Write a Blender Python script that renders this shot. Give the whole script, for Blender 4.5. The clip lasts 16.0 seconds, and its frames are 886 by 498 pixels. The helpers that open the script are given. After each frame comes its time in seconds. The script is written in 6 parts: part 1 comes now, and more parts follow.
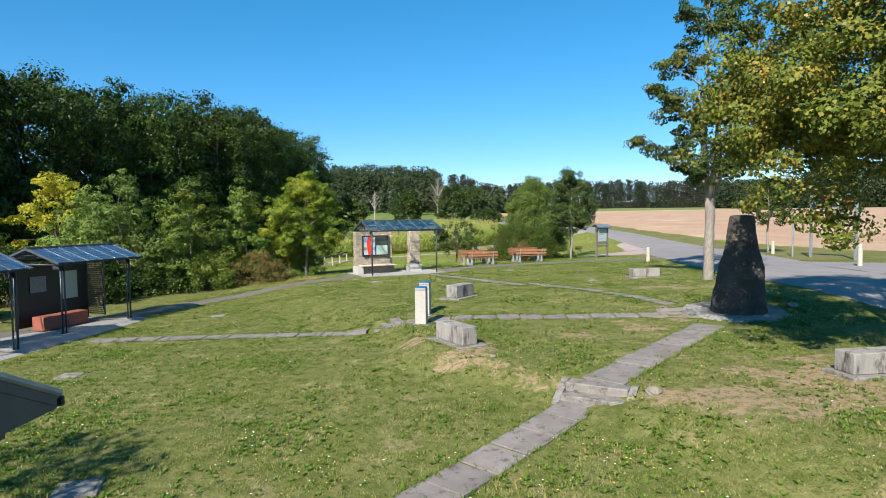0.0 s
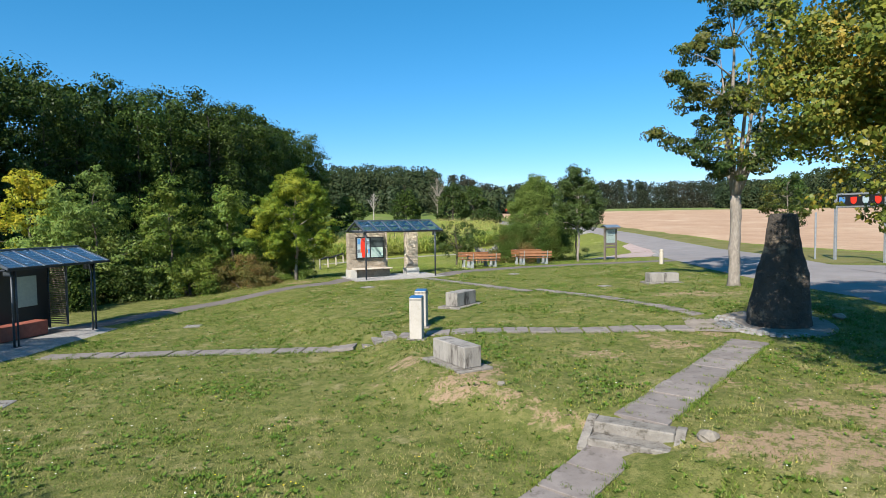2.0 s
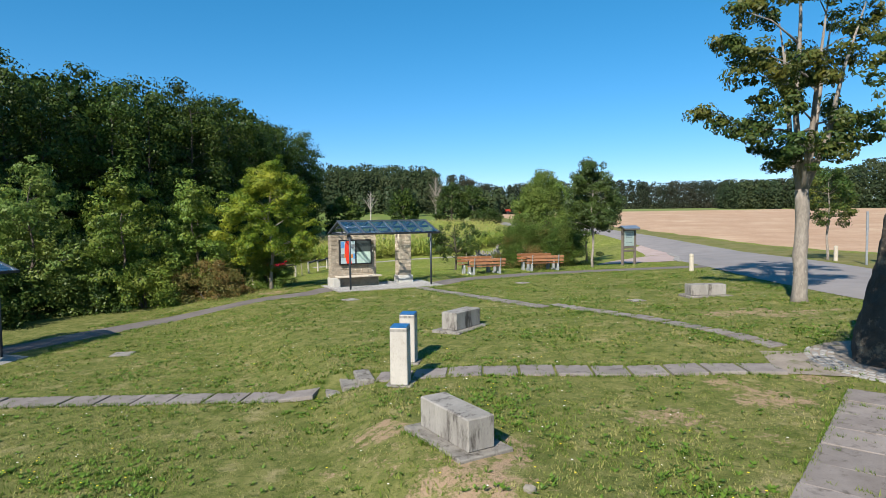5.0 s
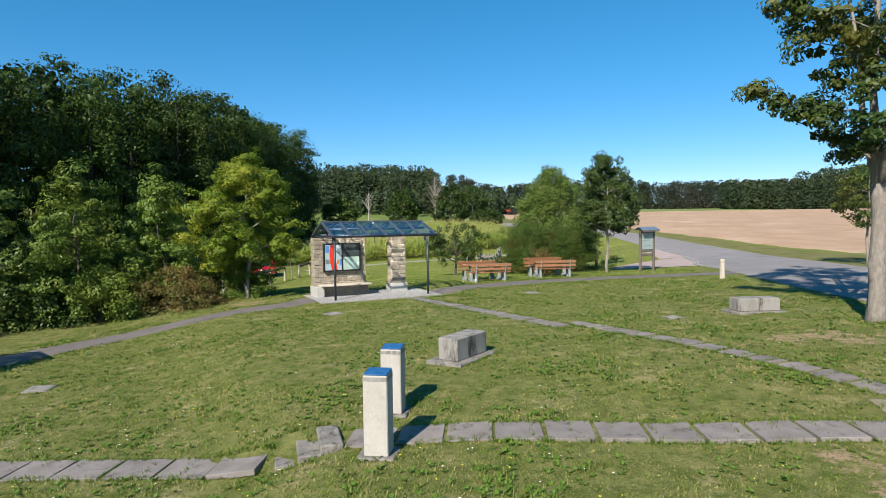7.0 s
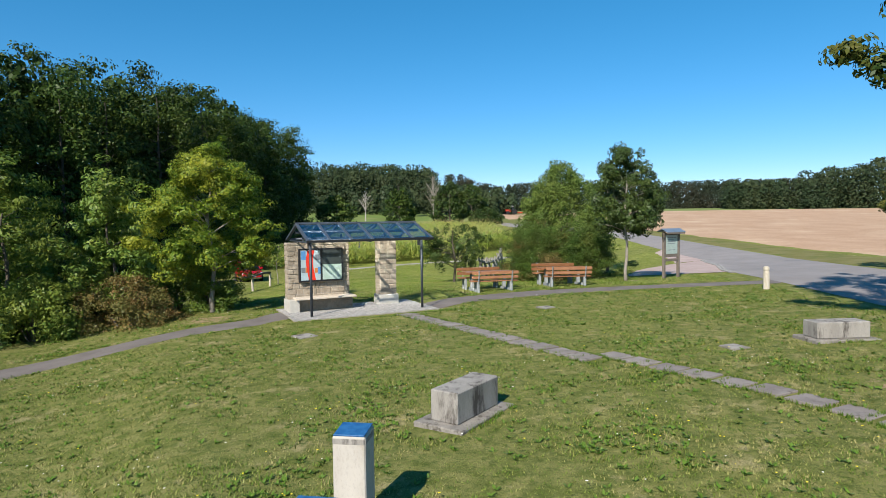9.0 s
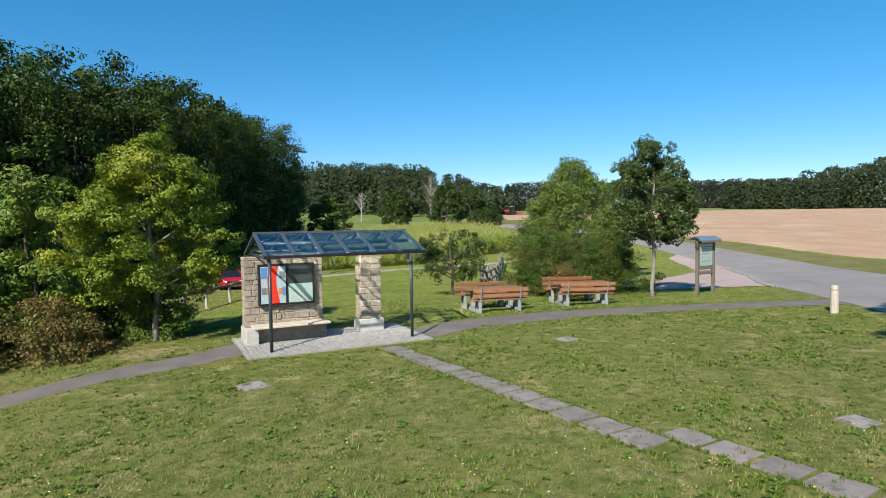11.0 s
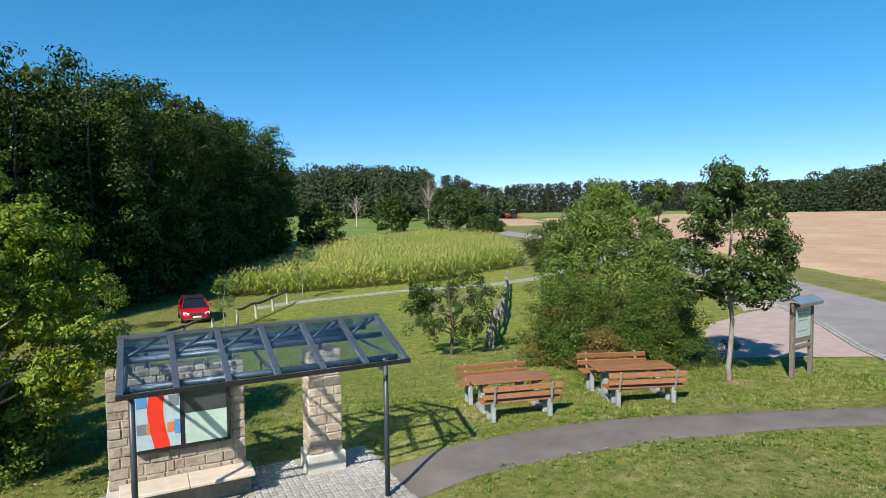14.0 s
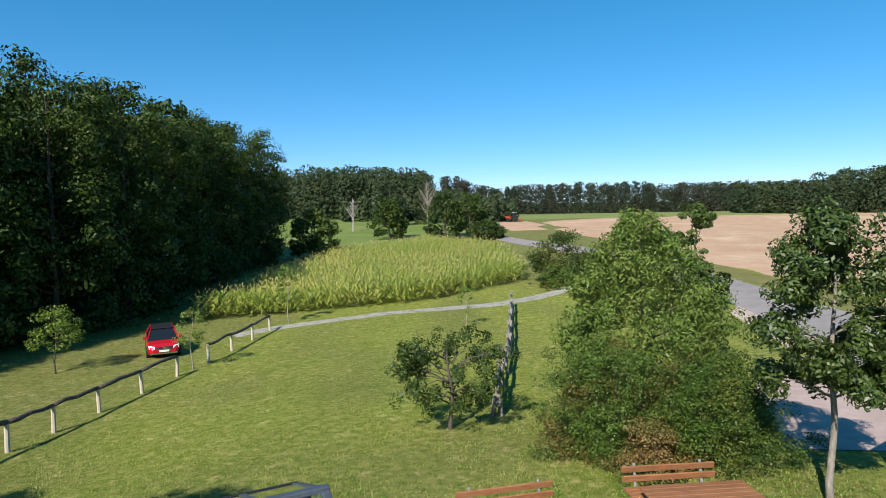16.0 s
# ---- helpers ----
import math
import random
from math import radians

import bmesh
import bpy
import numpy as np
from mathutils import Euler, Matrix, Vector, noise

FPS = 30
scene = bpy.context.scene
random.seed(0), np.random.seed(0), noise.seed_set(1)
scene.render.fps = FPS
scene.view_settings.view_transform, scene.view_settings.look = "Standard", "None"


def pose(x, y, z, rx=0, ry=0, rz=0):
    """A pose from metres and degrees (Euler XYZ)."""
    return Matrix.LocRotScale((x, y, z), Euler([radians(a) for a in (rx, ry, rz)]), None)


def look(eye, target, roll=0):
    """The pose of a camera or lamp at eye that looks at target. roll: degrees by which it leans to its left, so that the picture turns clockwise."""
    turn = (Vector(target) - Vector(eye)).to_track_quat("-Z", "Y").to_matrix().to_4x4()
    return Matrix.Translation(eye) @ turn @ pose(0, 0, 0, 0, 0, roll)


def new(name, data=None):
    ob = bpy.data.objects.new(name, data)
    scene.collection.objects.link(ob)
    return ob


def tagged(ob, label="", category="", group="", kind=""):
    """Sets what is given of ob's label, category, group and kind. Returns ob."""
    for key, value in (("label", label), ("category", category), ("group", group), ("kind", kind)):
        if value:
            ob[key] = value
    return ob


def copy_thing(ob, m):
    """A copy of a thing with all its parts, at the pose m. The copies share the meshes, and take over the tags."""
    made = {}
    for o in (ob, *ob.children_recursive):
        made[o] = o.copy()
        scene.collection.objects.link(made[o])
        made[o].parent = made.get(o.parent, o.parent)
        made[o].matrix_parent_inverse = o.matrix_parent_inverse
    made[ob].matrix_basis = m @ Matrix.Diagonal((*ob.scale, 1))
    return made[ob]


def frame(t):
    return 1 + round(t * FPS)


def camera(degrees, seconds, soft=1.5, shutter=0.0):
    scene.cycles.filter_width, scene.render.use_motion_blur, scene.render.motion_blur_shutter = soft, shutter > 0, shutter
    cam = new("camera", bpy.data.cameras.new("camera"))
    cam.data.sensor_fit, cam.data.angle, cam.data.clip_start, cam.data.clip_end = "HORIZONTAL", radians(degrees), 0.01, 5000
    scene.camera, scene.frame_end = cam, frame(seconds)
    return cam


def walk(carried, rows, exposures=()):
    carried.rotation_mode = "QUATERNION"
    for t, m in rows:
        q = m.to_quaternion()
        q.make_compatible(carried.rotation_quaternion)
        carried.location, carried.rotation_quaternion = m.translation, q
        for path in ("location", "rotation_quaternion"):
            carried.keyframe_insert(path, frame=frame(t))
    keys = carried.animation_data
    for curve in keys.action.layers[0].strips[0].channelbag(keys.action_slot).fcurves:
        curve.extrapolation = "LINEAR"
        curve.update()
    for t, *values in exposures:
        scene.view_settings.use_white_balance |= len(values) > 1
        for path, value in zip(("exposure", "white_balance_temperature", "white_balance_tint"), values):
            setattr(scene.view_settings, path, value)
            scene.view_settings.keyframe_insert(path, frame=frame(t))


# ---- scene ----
cam = camera(73.7, 16.0, soft=0.75)
METRES, EYE, TILT, LEAN, TURN = 27.4, 3.1, -1.95, 0.0, 0.0
ROWS = [
    (0.0, 0.0, 0.0, 0.0, -0.01, -0.92, 0.7),
    (0.5, 0.0003, 0.0181, 0.0004, -0.01, -0.89, 0.7),
    (1.0, 0.0006, 0.037, 0.0008, -0.0, -0.88, 0.71),
    (1.5, 0.0011, 0.0565, 0.0011, -0.01, -0.87, 0.73),
    (2.0, 0.0014, 0.0771, 0.0016, -0.02, -0.86, 0.74),
    (2.5, 0.0018, 0.0992, 0.0022, -0.04, -0.86, 0.74),
    (3.0, 0.0025, 0.1227, 0.0026, -0.06, -0.84, 0.74),
    (3.5, 0.003, 0.1474, 0.0032, -0.08, -0.84, 0.75),
    (4.0, 0.0036, 0.1728, 0.0038, -0.1, -0.82, 0.74),
    (6.5, 0.0063, 0.3092, 0.009, -0.14, -0.78, 0.75),
    (7.0, 0.0068, 0.3383, 0.0102, -0.16, -0.76, 0.74),
    (7.5, 0.0074, 0.3682, 0.0116, -0.18, -0.76, 0.76),
    (8.0, 0.0081, 0.3991, 0.013, -0.22, -0.77, 0.77),
    (8.5, 0.0087, 0.431, 0.0145, -0.24, -0.77, 0.77),
    (9.0, 0.0094, 0.4636, 0.016, -0.3, -0.77, 0.77),
    (11.5, 0.0146, 0.6371, 0.0371, -0.51, -0.83, 0.78),
    (12.0, 0.0155, 0.6739, 0.0469, -0.53, -0.86, 0.79),
    (12.5, 0.0163, 0.7111, 0.058, -0.54, -0.87, 0.82),
    (13.0, 0.0173, 0.7487, 0.0686, -0.54, -0.87, 0.82),
    (13.5, 0.018, 0.7869, 0.0794, -0.57, -0.88, 0.8),
    (14.0, 0.0187, 0.8254, 0.0908, -0.62, -0.86, 0.79),
    (14.5, 0.0198, 0.8638, 0.1032, -0.65, -0.86, 0.76),
    (15.0, 0.021, 0.903, 0.1159, -0.67, -0.88, 0.82),
    (15.5, 0.0226, 0.9433, 0.128, -0.64, -0.86, 0.83),
    (16.0, 0.0242, 0.9822, 0.1422, -0.67, -0.94, 0.89),
]
walk(cam, [(t, pose(0, 0, EYE, TILT, LEAN, TURN) @ pose(METRES * x, METRES * y, METRES * z, 90 + pitch, roll, yaw)) for t, x, y, z, yaw, pitch, roll in ROWS],
     exposures=[(0.0, 0.79), (3.5, 0.67), (7.0, 0.58), (11.0, 0.58), (16.0, 0.62)])

# ---- sky and sun ----
SUN_FROM = Vector((-0.43, -0.90, 0.0)).normalized()
SUN_UP = 38.0
sky_world = bpy.data.worlds.new("sky")
scene.world = sky_world
sky_world.use_nodes = True
wn = sky_world.node_tree.nodes
sky = wn.new("ShaderNodeTexSky")
sky.sky_type, sky.sun_disc = "NISHITA", False
sky.sun_elevation = radians(SUN_UP)
sky.sun_rotation = math.atan2(SUN_FROM.x, SUN_FROM.y)
sky.air_density, sky.dust_density, sky.ozone_density = 0.75, 0.0, 3.0
wn["Background"].inputs["Strength"].default_value = 0.100
split = wn.new("ShaderNodeSeparateColor")
join = wn.new("ShaderNodeCombineColor")
split.mode = join.mode = "HSV"
sky_world.node_tree.links.new(sky.outputs[0], split.inputs[0])
for socket, power, gain, shift in ((0, 1.0, 0.4, 0.354), (1, 0.85, 1.25, 0.0), (2, 0.78, 1.50, 0.0)):
    curve, scale = wn.new("ShaderNodeMath"), wn.new("ShaderNodeMath")
    curve.operation, scale.operation = "POWER", "MULTIPLY_ADD"
    scale.use_clamp = socket < 2
    curve.inputs[1].default_value, scale.inputs[1].default_value, scale.inputs[2].default_value = power, gain, shift
    sky_world.node_tree.links.new(split.outputs[socket], curve.inputs[0])
    sky_world.node_tree.links.new(curve.outputs[0], scale.inputs[0])
    sky_world.node_tree.links.new(scale.outputs[0], join.inputs[socket])
sky_world.node_tree.links.new(join.outputs[0], wn["Background"].inputs["Color"])
sun = new("sun", bpy.data.lights.new("sun", "SUN"))
sun.data.energy, sun.data.angle, sun.data.color = 5.0, radians(0.6), (1.0, 0.94, 0.84)
to_sun = SUN_FROM * math.cos(radians(SUN_UP)) + Vector((0, 0, math.sin(radians(SUN_UP))))
sun.matrix_world = look(to_sun * 50, (0, 0, 0))


# ---- materials ----
def surf(name, a, b, scale=6.0, rough=0.85, bump=0.3, fine=60.0, metal=0.0, stain=None, stain_scale=1.2, stain_at=0.55,
         vary=0.0, spec=0.3, depth=0.01, stretch=(1, 1, 1)):
    """Two-scale surface: colours a and b mixed by noise, an optional stain, grain relief, and a shift of value from piece to piece."""
    m = bpy.data.materials.new(name)
    m.use_nodes = True
    t, n, l = m.node_tree, m.node_tree.nodes, m.node_tree.links
    p = n["Principled BSDF"]
    p.inputs["Roughness"].default_value, p.inputs["Metallic"].default_value = rough, metal
    p.inputs["Specular IOR Level"].default_value = spec
    g = n.new("ShaderNodeNewGeometry")
    mp = n.new("ShaderNodeMapping")
    mp.inputs["Scale"].default_value = stretch
    l.new(g.outputs["Position"], mp.inputs["Vector"])

    def cloud(s, detail=6.0, r=0.6):
        c = n.new("ShaderNodeTexNoise")
        c.inputs["Scale"].default_value, c.inputs["Detail"].default_value, c.inputs["Roughness"].default_value = s, detail, r
        l.new(mp.outputs[0], c.inputs["Vector"])
        return c.outputs["Fac"]

    def ramp(v, lo, hi):
        r = n.new("ShaderNodeMapRange")
        r.inputs["From Min"].default_value, r.inputs["From Max"].default_value = lo, hi
        l.new(v, r.inputs["Value"])
        return r.outputs[0]

    def mix(f, u, v):
        x = n.new("ShaderNodeMix")
        x.data_type = "RGBA"
        l.new(f, x.inputs["Factor"])
        for s, k in ((u, 6), (v, 7)):
            if isinstance(s, tuple):
                x.inputs[k].default_value = (*s, 1)
            else:
                l.new(s, x.inputs[k])
        return x.outputs[2]

    grain = cloud(fine, 4.0, 0.7)
    col = mix(ramp(cloud(scale), 0.35, 0.65), a, b)
    dark = tuple(v * 0.6 for v in a)
    half = n.new("ShaderNodeMath")
    half.operation = "MULTIPLY"
    l.new(ramp(grain, 0.5, 0.75), half.inputs[0])
    half.inputs[1].default_value = 0.45
    col = mix(half.outputs[0], col, dark)
    if stain:
        col = mix(ramp(cloud(stain_scale, 8.0, 0.7), stain_at, stain_at + 0.12), col, stain)
    if vary:
        oi = n.new("ShaderNodeObjectInfo")
        add = n.new("ShaderNodeMath")
        l.new(oi.outputs["Random"], add.inputs[0])
        l.new(g.outputs["Random Per Island"], add.inputs[1])
        hs = n.new("ShaderNodeHueSaturation")
        l.new(col, hs.inputs["Color"])
        r = n.new("ShaderNodeMapRange")
        r.inputs["From Max"].default_value = 2.0
        r.inputs["To Min"].default_value, r.inputs["To Max"].default_value = 1 - vary, 1 + vary
        l.new(add.outputs[0], r.inputs["Value"])
        l.new(r.outputs[0], hs.inputs["Value"])
        col = hs.outputs[0]
    l.new(col, p.inputs["Base Color"])
    if bump:
        bp = n.new("ShaderNodeBump")
        bp.inputs["Strength"].default_value, bp.inputs["Distance"].default_value = bump, depth
        l.new(grain, bp.inputs["Height"])
        l.new(bp.outputs[0], p.inputs["Normal"])
    return m


def leafy(name, a, b, c, thin=0.28, patch=0.5, gloss=0.2, at=(0.55, 0.85)):
    """Leaves: colour from leaf to leaf between a and b, patches of c, light through the blade."""
    m = bpy.data.materials.new(name)
    m.use_nodes = True
    n, l = m.node_tree.nodes, m.node_tree.links
    p = n["Principled BSDF"]
    p.inputs["Roughness"].default_value, p.inputs["Specular IOR Level"].default_value = 0.45, gloss
    g = n.new("ShaderNodeNewGeometry")
    oi = n.new("ShaderNodeObjectInfo")
    r1 = n.new("ShaderNodeMix")
    r1.data_type = "RGBA"
    l.new(g.outputs["Random Per Island"], r1.inputs["Factor"])
    r1.inputs[6].default_value, r1.inputs[7].default_value = (*a, 1), (*b, 1)
    c1 = n.new("ShaderNodeTexNoise")
    c1.inputs["Scale"].default_value, c1.inputs["Detail"].default_value = patch, 5.0
    l.new(g.outputs["Position"], c1.inputs["Vector"])
    add = n.new("ShaderNodeMath")
    add.operation = "MULTIPLY_ADD"
    l.new(g.outputs["Random Per Island"], add.inputs[0])
    add.inputs[1].default_value = 0.25
    l.new(c1.outputs["Fac"], add.inputs[2])
    mr = n.new("ShaderNodeMapRange")
    mr.inputs["From Min"].default_value, mr.inputs["From Max"].default_value = at
    l.new(add.outputs[0], mr.inputs["Value"])
    r2 = n.new("ShaderNodeMix")
    r2.data_type = "RGBA"
    l.new(mr.outputs[0], r2.inputs["Factor"])
    l.new(r1.outputs[2], r2.inputs[6])
    r2.inputs[7].default_value = (*c, 1)
    hs = n.new("ShaderNodeHueSaturation")
    l.new(r2.outputs[2], hs.inputs["Color"])
    mv = n.new("ShaderNodeMapRange")
    mv.inputs["To Min"].default_value, mv.inputs["To Max"].default_value = 0.8, 1.2
    l.new(oi.outputs["Random"], mv.inputs["Value"])
    l.new(mv.outputs[0], hs.inputs["Value"])
    l.new(hs.outputs[0], p.inputs["Base Color"])
    tr = n.new("ShaderNodeBsdfTranslucent")
    l.new(hs.outputs[0], tr.inputs["Color"])
    ms = n.new("ShaderNodeMixShader")
    ms.inputs[0].default_value = thin
    l.new(p.outputs[0], ms.inputs[1])
    l.new(tr.outputs[0], ms.inputs[2])
    l.new(ms.outputs[0], n["Material Output"].inputs["Surface"])
    return m


def lawn_material():
    m = surf("lawn", (0.104, 0.122, 0.029), (0.212, 0.202, 0.072), scale=3.4, rough=0.95, bump=0.7, fine=30.0, depth=0.05,
             stain=(0.300, 0.255, 0.128), stain_scale=1.5, stain_at=0.56, spec=0.1)
    n, l = m.node_tree.nodes, m.node_tree.links
    p = n["Principled BSDF"]
    col = p.inputs["Base Color"].links[0].from_socket
    # Random darker tufts; the tone also paints shade in the turf's hollows.
    tuft_shade = n.new("ShaderNodeTexNoise")
    tuft_shade.inputs["Scale"].default_value, tuft_shade.inputs["Detail"].default_value, tuft_shade.inputs["Roughness"].default_value = 7.5, 5.0, 0.65
    g0 = n.new("ShaderNodeNewGeometry")
    l.new(g0.outputs["Position"], tuft_shade.inputs["Vector"])
    tr = n.new("ShaderNodeMapRange")
    tr.inputs["From Min"].default_value, tr.inputs["From Max"].default_value, tr.inputs["To Max"].default_value = 0.50, 0.66, 0.75
    l.new(tuft_shade.outputs["Fac"], tr.inputs["Value"])
    tx = n.new("ShaderNodeMix")
    tx.data_type = "RGBA"
    l.new(tr.outputs[0], tx.inputs["Factor"])
    l.new(col, tx.inputs[6])
    tx.inputs[7].default_value = (0.060, 0.088, 0.018, 1)
    col = tx.outputs[2]
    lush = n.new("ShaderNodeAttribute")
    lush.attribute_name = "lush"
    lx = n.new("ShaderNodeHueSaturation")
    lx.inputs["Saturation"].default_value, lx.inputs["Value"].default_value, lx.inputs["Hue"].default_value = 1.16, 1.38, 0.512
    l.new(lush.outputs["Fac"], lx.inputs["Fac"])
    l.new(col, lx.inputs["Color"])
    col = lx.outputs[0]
    at = n.new("ShaderNodeAttribute")
    at.attribute_name = "bare"
    c = n.new("ShaderNodeTexNoise")
    c.inputs["Scale"].default_value, c.inputs["Detail"].default_value, c.inputs["Roughness"].default_value = 5.0, 10.0, 0.80
    g = n.new("ShaderNodeNewGeometry")
    l.new(g.outputs["Position"], c.inputs["Vector"])
    mul = n.new("ShaderNodeMath")
    mul.operation = "MULTIPLY_ADD"
    l.new(at.outputs["Fac"], mul.inputs[0])
    mul.inputs[1].default_value = 0.25
    l.new(c.outputs["Fac"], mul.inputs[2])
    r = n.new("ShaderNodeMapRange")
    r.inputs["From Min"].default_value, r.inputs["From Max"].default_value = 0.68, 0.77
    l.new(mul.outputs[0], r.inputs["Value"])
    x = n.new("ShaderNodeMix")
    x.data_type = "RGBA"
    l.new(r.outputs[0], x.inputs["Factor"])
    l.new(col, x.inputs[6])
    x.inputs[7].default_value = (0.345, 0.240, 0.155, 1)
    l.new(x.outputs[2], p.inputs["Base Color"])
    return m


def glass_material():
    m = bpy.data.materials.new("roof_glass")
    m.use_nodes = True
    p = m.node_tree.nodes["Principled BSDF"]
    p.inputs["Base Color"].default_value = (0.60, 0.72, 0.82, 1)
    p.inputs["Roughness"].default_value, p.inputs["Transmission Weight"].default_value, p.inputs["IOR"].default_value = 0.03, 1.0, 1.5
    return m


def plain(name, col, rough=0.6, metal=0.0, vary=0.12, spec=0.4):
    return surf(name, col, tuple(v * (1 - vary) for v in col), scale=9.0, rough=rough, metal=metal, bump=0.08, fine=90.0, depth=0.003, spec=spec)


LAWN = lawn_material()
BLADE = leafy("grass_blade", (0.085, 0.142, 0.017), (0.225, 0.262, 0.054), (0.320, 0.280, 0.112), thin=0.28, patch=1.5, at=(0.54, 0.80), gloss=0.15)
SLOPE_BLADE = leafy("meadow_blade", (0.126, 0.216, 0.028), (0.255, 0.340, 0.058), (0.39, 0.38, 0.125), thin=0.35, patch=0.35, gloss=0.15, at=(0.5, 0.85))
TUFT = leafy("tussock_blade", (0.055, 0.110, 0.012), (0.130, 0.210, 0.026), (0.200, 0.230, 0.05), thin=0.3, patch=1.2, gloss=0.15)
WEED = leafy("broad_weed", (0.11, 0.21, 0.025), (0.17, 0.28, 0.04), (0.16, 0.25, 0.04), thin=0.3, patch=2.0, gloss=0.2)
YELLOW = plain("petal_yellow", (0.75, 0.60, 0.03))
WHITE_PETAL = plain("petal_white", (0.80, 0.78, 0.70))
ASPHALT = surf("asphalt", (0.225, 0.200, 0.190), (0.275, 0.247, 0.236), scale=0.7, rough=0.92, bump=0.35, fine=85.0, depth=0.006, stain=(0.165, 0.155, 0.152), stain_scale=0.35, stain_at=0.56)
OLD_ASPHALT = surf("path_asphalt", (0.130, 0.110, 0.100), (0.172, 0.148, 0.135), scale=1.4, rough=0.93, bump=0.4, fine=90.0, depth=0.006, stain=(0.16, 0.145, 0.128), stain_scale=0.8, stain_at=0.58)
SLAB = surf("concrete_slab", (0.195, 0.166, 0.152), (0.260, 0.226, 0.208), scale=2.6, rough=0.9, bump=0.4, fine=70.0, depth=0.006, stain=(0.115, 0.098, 0.085), stain_scale=5.0, stain_at=0.545, vary=0.2)
STEP = surf("step_concrete", (0.180, 0.162, 0.142), (0.275, 0.250, 0.220), scale=5.0, rough=0.92, bump=0.7, fine=45.0, depth=0.015, stain=(0.085, 0.072, 0.058), stain_scale=7.0, stain_at=0.52)
BLOCK = surf("weathered_block", (0.230, 0.210, 0.188), (0.330, 0.305, 0.275), scale=3.0, rough=0.92, bump=0.5, fine=60.0, depth=0.012, stain=(0.075, 0.064, 0.056), stain_scale=4.5, stain_at=0.515, stretch=(1, 1, 0.3))
STELE = surf("pale_render", (0.400, 0.362, 0.318), (0.470, 0.432, 0.385), scale=3.0, rough=0.88, bump=0.25, fine=50.0, depth=0.006, stain=(0.32, 0.28, 0.22), stain_scale=3.5, stain_at=0.58, stretch=(1, 1, 0.5))
BLUE_TILE = surf("blue_plate", (0.012, 0.070, 0.200), (0.030, 0.130, 0.300), scale=14.0, rough=0.35, bump=0.1, fine=50.0, depth=0.003, spec=0.5)
STONE = surf("sandstone", (0.285, 0.232, 0.172), (0.400, 0.338, 0.262), scale=5.0, rough=0.92, bump=0.9, fine=22.0, depth=0.025, stain=(0.23, 0.18, 0.13), stain_scale=4.0, stain_at=0.58, vary=0.22)
WORN_PAVING = surf("worn_paving", (0.215, 0.178, 0.148), (0.290, 0.245, 0.205), scale=3.0, rough=0.94, bump=0.5, fine=45.0, depth=0.01, stain=(0.13, 0.125, 0.06), stain_scale=2.2, stain_at=0.55)
MORTAR = surf("mortar", (0.330, 0.290, 0.235), (0.400, 0.355, 0.295), scale=10.0, rough=0.95, bump=0.4, fine=60.0)
PLINTH = surf("white_plinth", (0.42, 0.39, 0.345), (0.49, 0.465, 0.415), scale=4.0, rough=0.9, bump=0.25, fine=50.0, stain=(0.36, 0.31, 0.25), stain_scale=2.5, stain_at=0.60)
SEAT_STONE = surf("pale_seat_stone", (0.50, 0.42, 0.33), (0.58, 0.50, 0.41), scale=6.0, rough=0.8, bump=0.2, fine=70.0)
SETT = surf("granite_sett", (0.240, 0.228, 0.215), (0.345, 0.330, 0.310), scale=9.0, rough=0.85, bump=0.5, fine=55.0, depth=0.008, vary=0.24)
JOINT = surf("sand_joint", (0.270, 0.240, 0.200), (0.330, 0.300, 0.255), scale=8.0, rough=0.95, bump=0.5, fine=70.0)
STEEL = surf("painted_steel", (0.030, 0.036, 0.046), (0.042, 0.049, 0.060), scale=3.0, rough=0.42, bump=0.06, fine=60.0, spec=0.5, depth=0.003)
STEEL_LIGHT = surf("roof_steel", (0.045, 0.056, 0.074), (0.060, 0.072, 0.092), scale=3.0, rough=0.48, bump=0.06, fine=60.0, spec=0.5, depth=0.003)
BLACK = plain("black_trim", (0.015, 0.015, 0.017), 0.5)
GLASS = glass_material()
BENCH_WOOD = surf("varnished_plank", (0.225, 0.094, 0.040), (0.315, 0.145, 0.066), scale=3.0, rough=0.5, bump=0.25, fine=26.0, depth=0.004, stretch=(1, 8, 8), vary=0.15, spec=0.4, stain=(0.17, 0.065, 0.03), stain_scale=1.6, stain_at=0.56)
LEG_CONCRETE = surf("leg_concrete", (0.230, 0.245, 0.243), (0.300, 0.315, 0.310), scale=8.0, rough=0.9, bump=0.3, fine=60.0)
GREY_WOOD = surf("weathered_wood", (0.130, 0.104, 0.084), (0.195, 0.162, 0.134), scale=4.0, rough=0.88, bump=0.6, fine=22.0, depth=0.008, stretch=(9, 9, 1), stain=(0.13, 0.10, 0.08), stain_scale=3.0, stain_at=0.57)
RAIL_WOOD = surf("rail_wood", (0.055, 0.046, 0.038), (0.095, 0.082, 0.070), scale=6.0, rough=0.9, bump=0.6, fine=30.0, depth=0.01, stain=(0.27, 0.24, 0.20), stain_scale=5.0, stain_at=0.57)
LOG = surf("silvered_log", (0.185, 0.165, 0.142), (0.270, 0.248, 0.218), scale=5.0, rough=0.9, bump=0.6, fine=25.0, depth=0.01, stain=(0.17, 0.15, 0.13), stain_scale=4.0, stain_at=0.57)
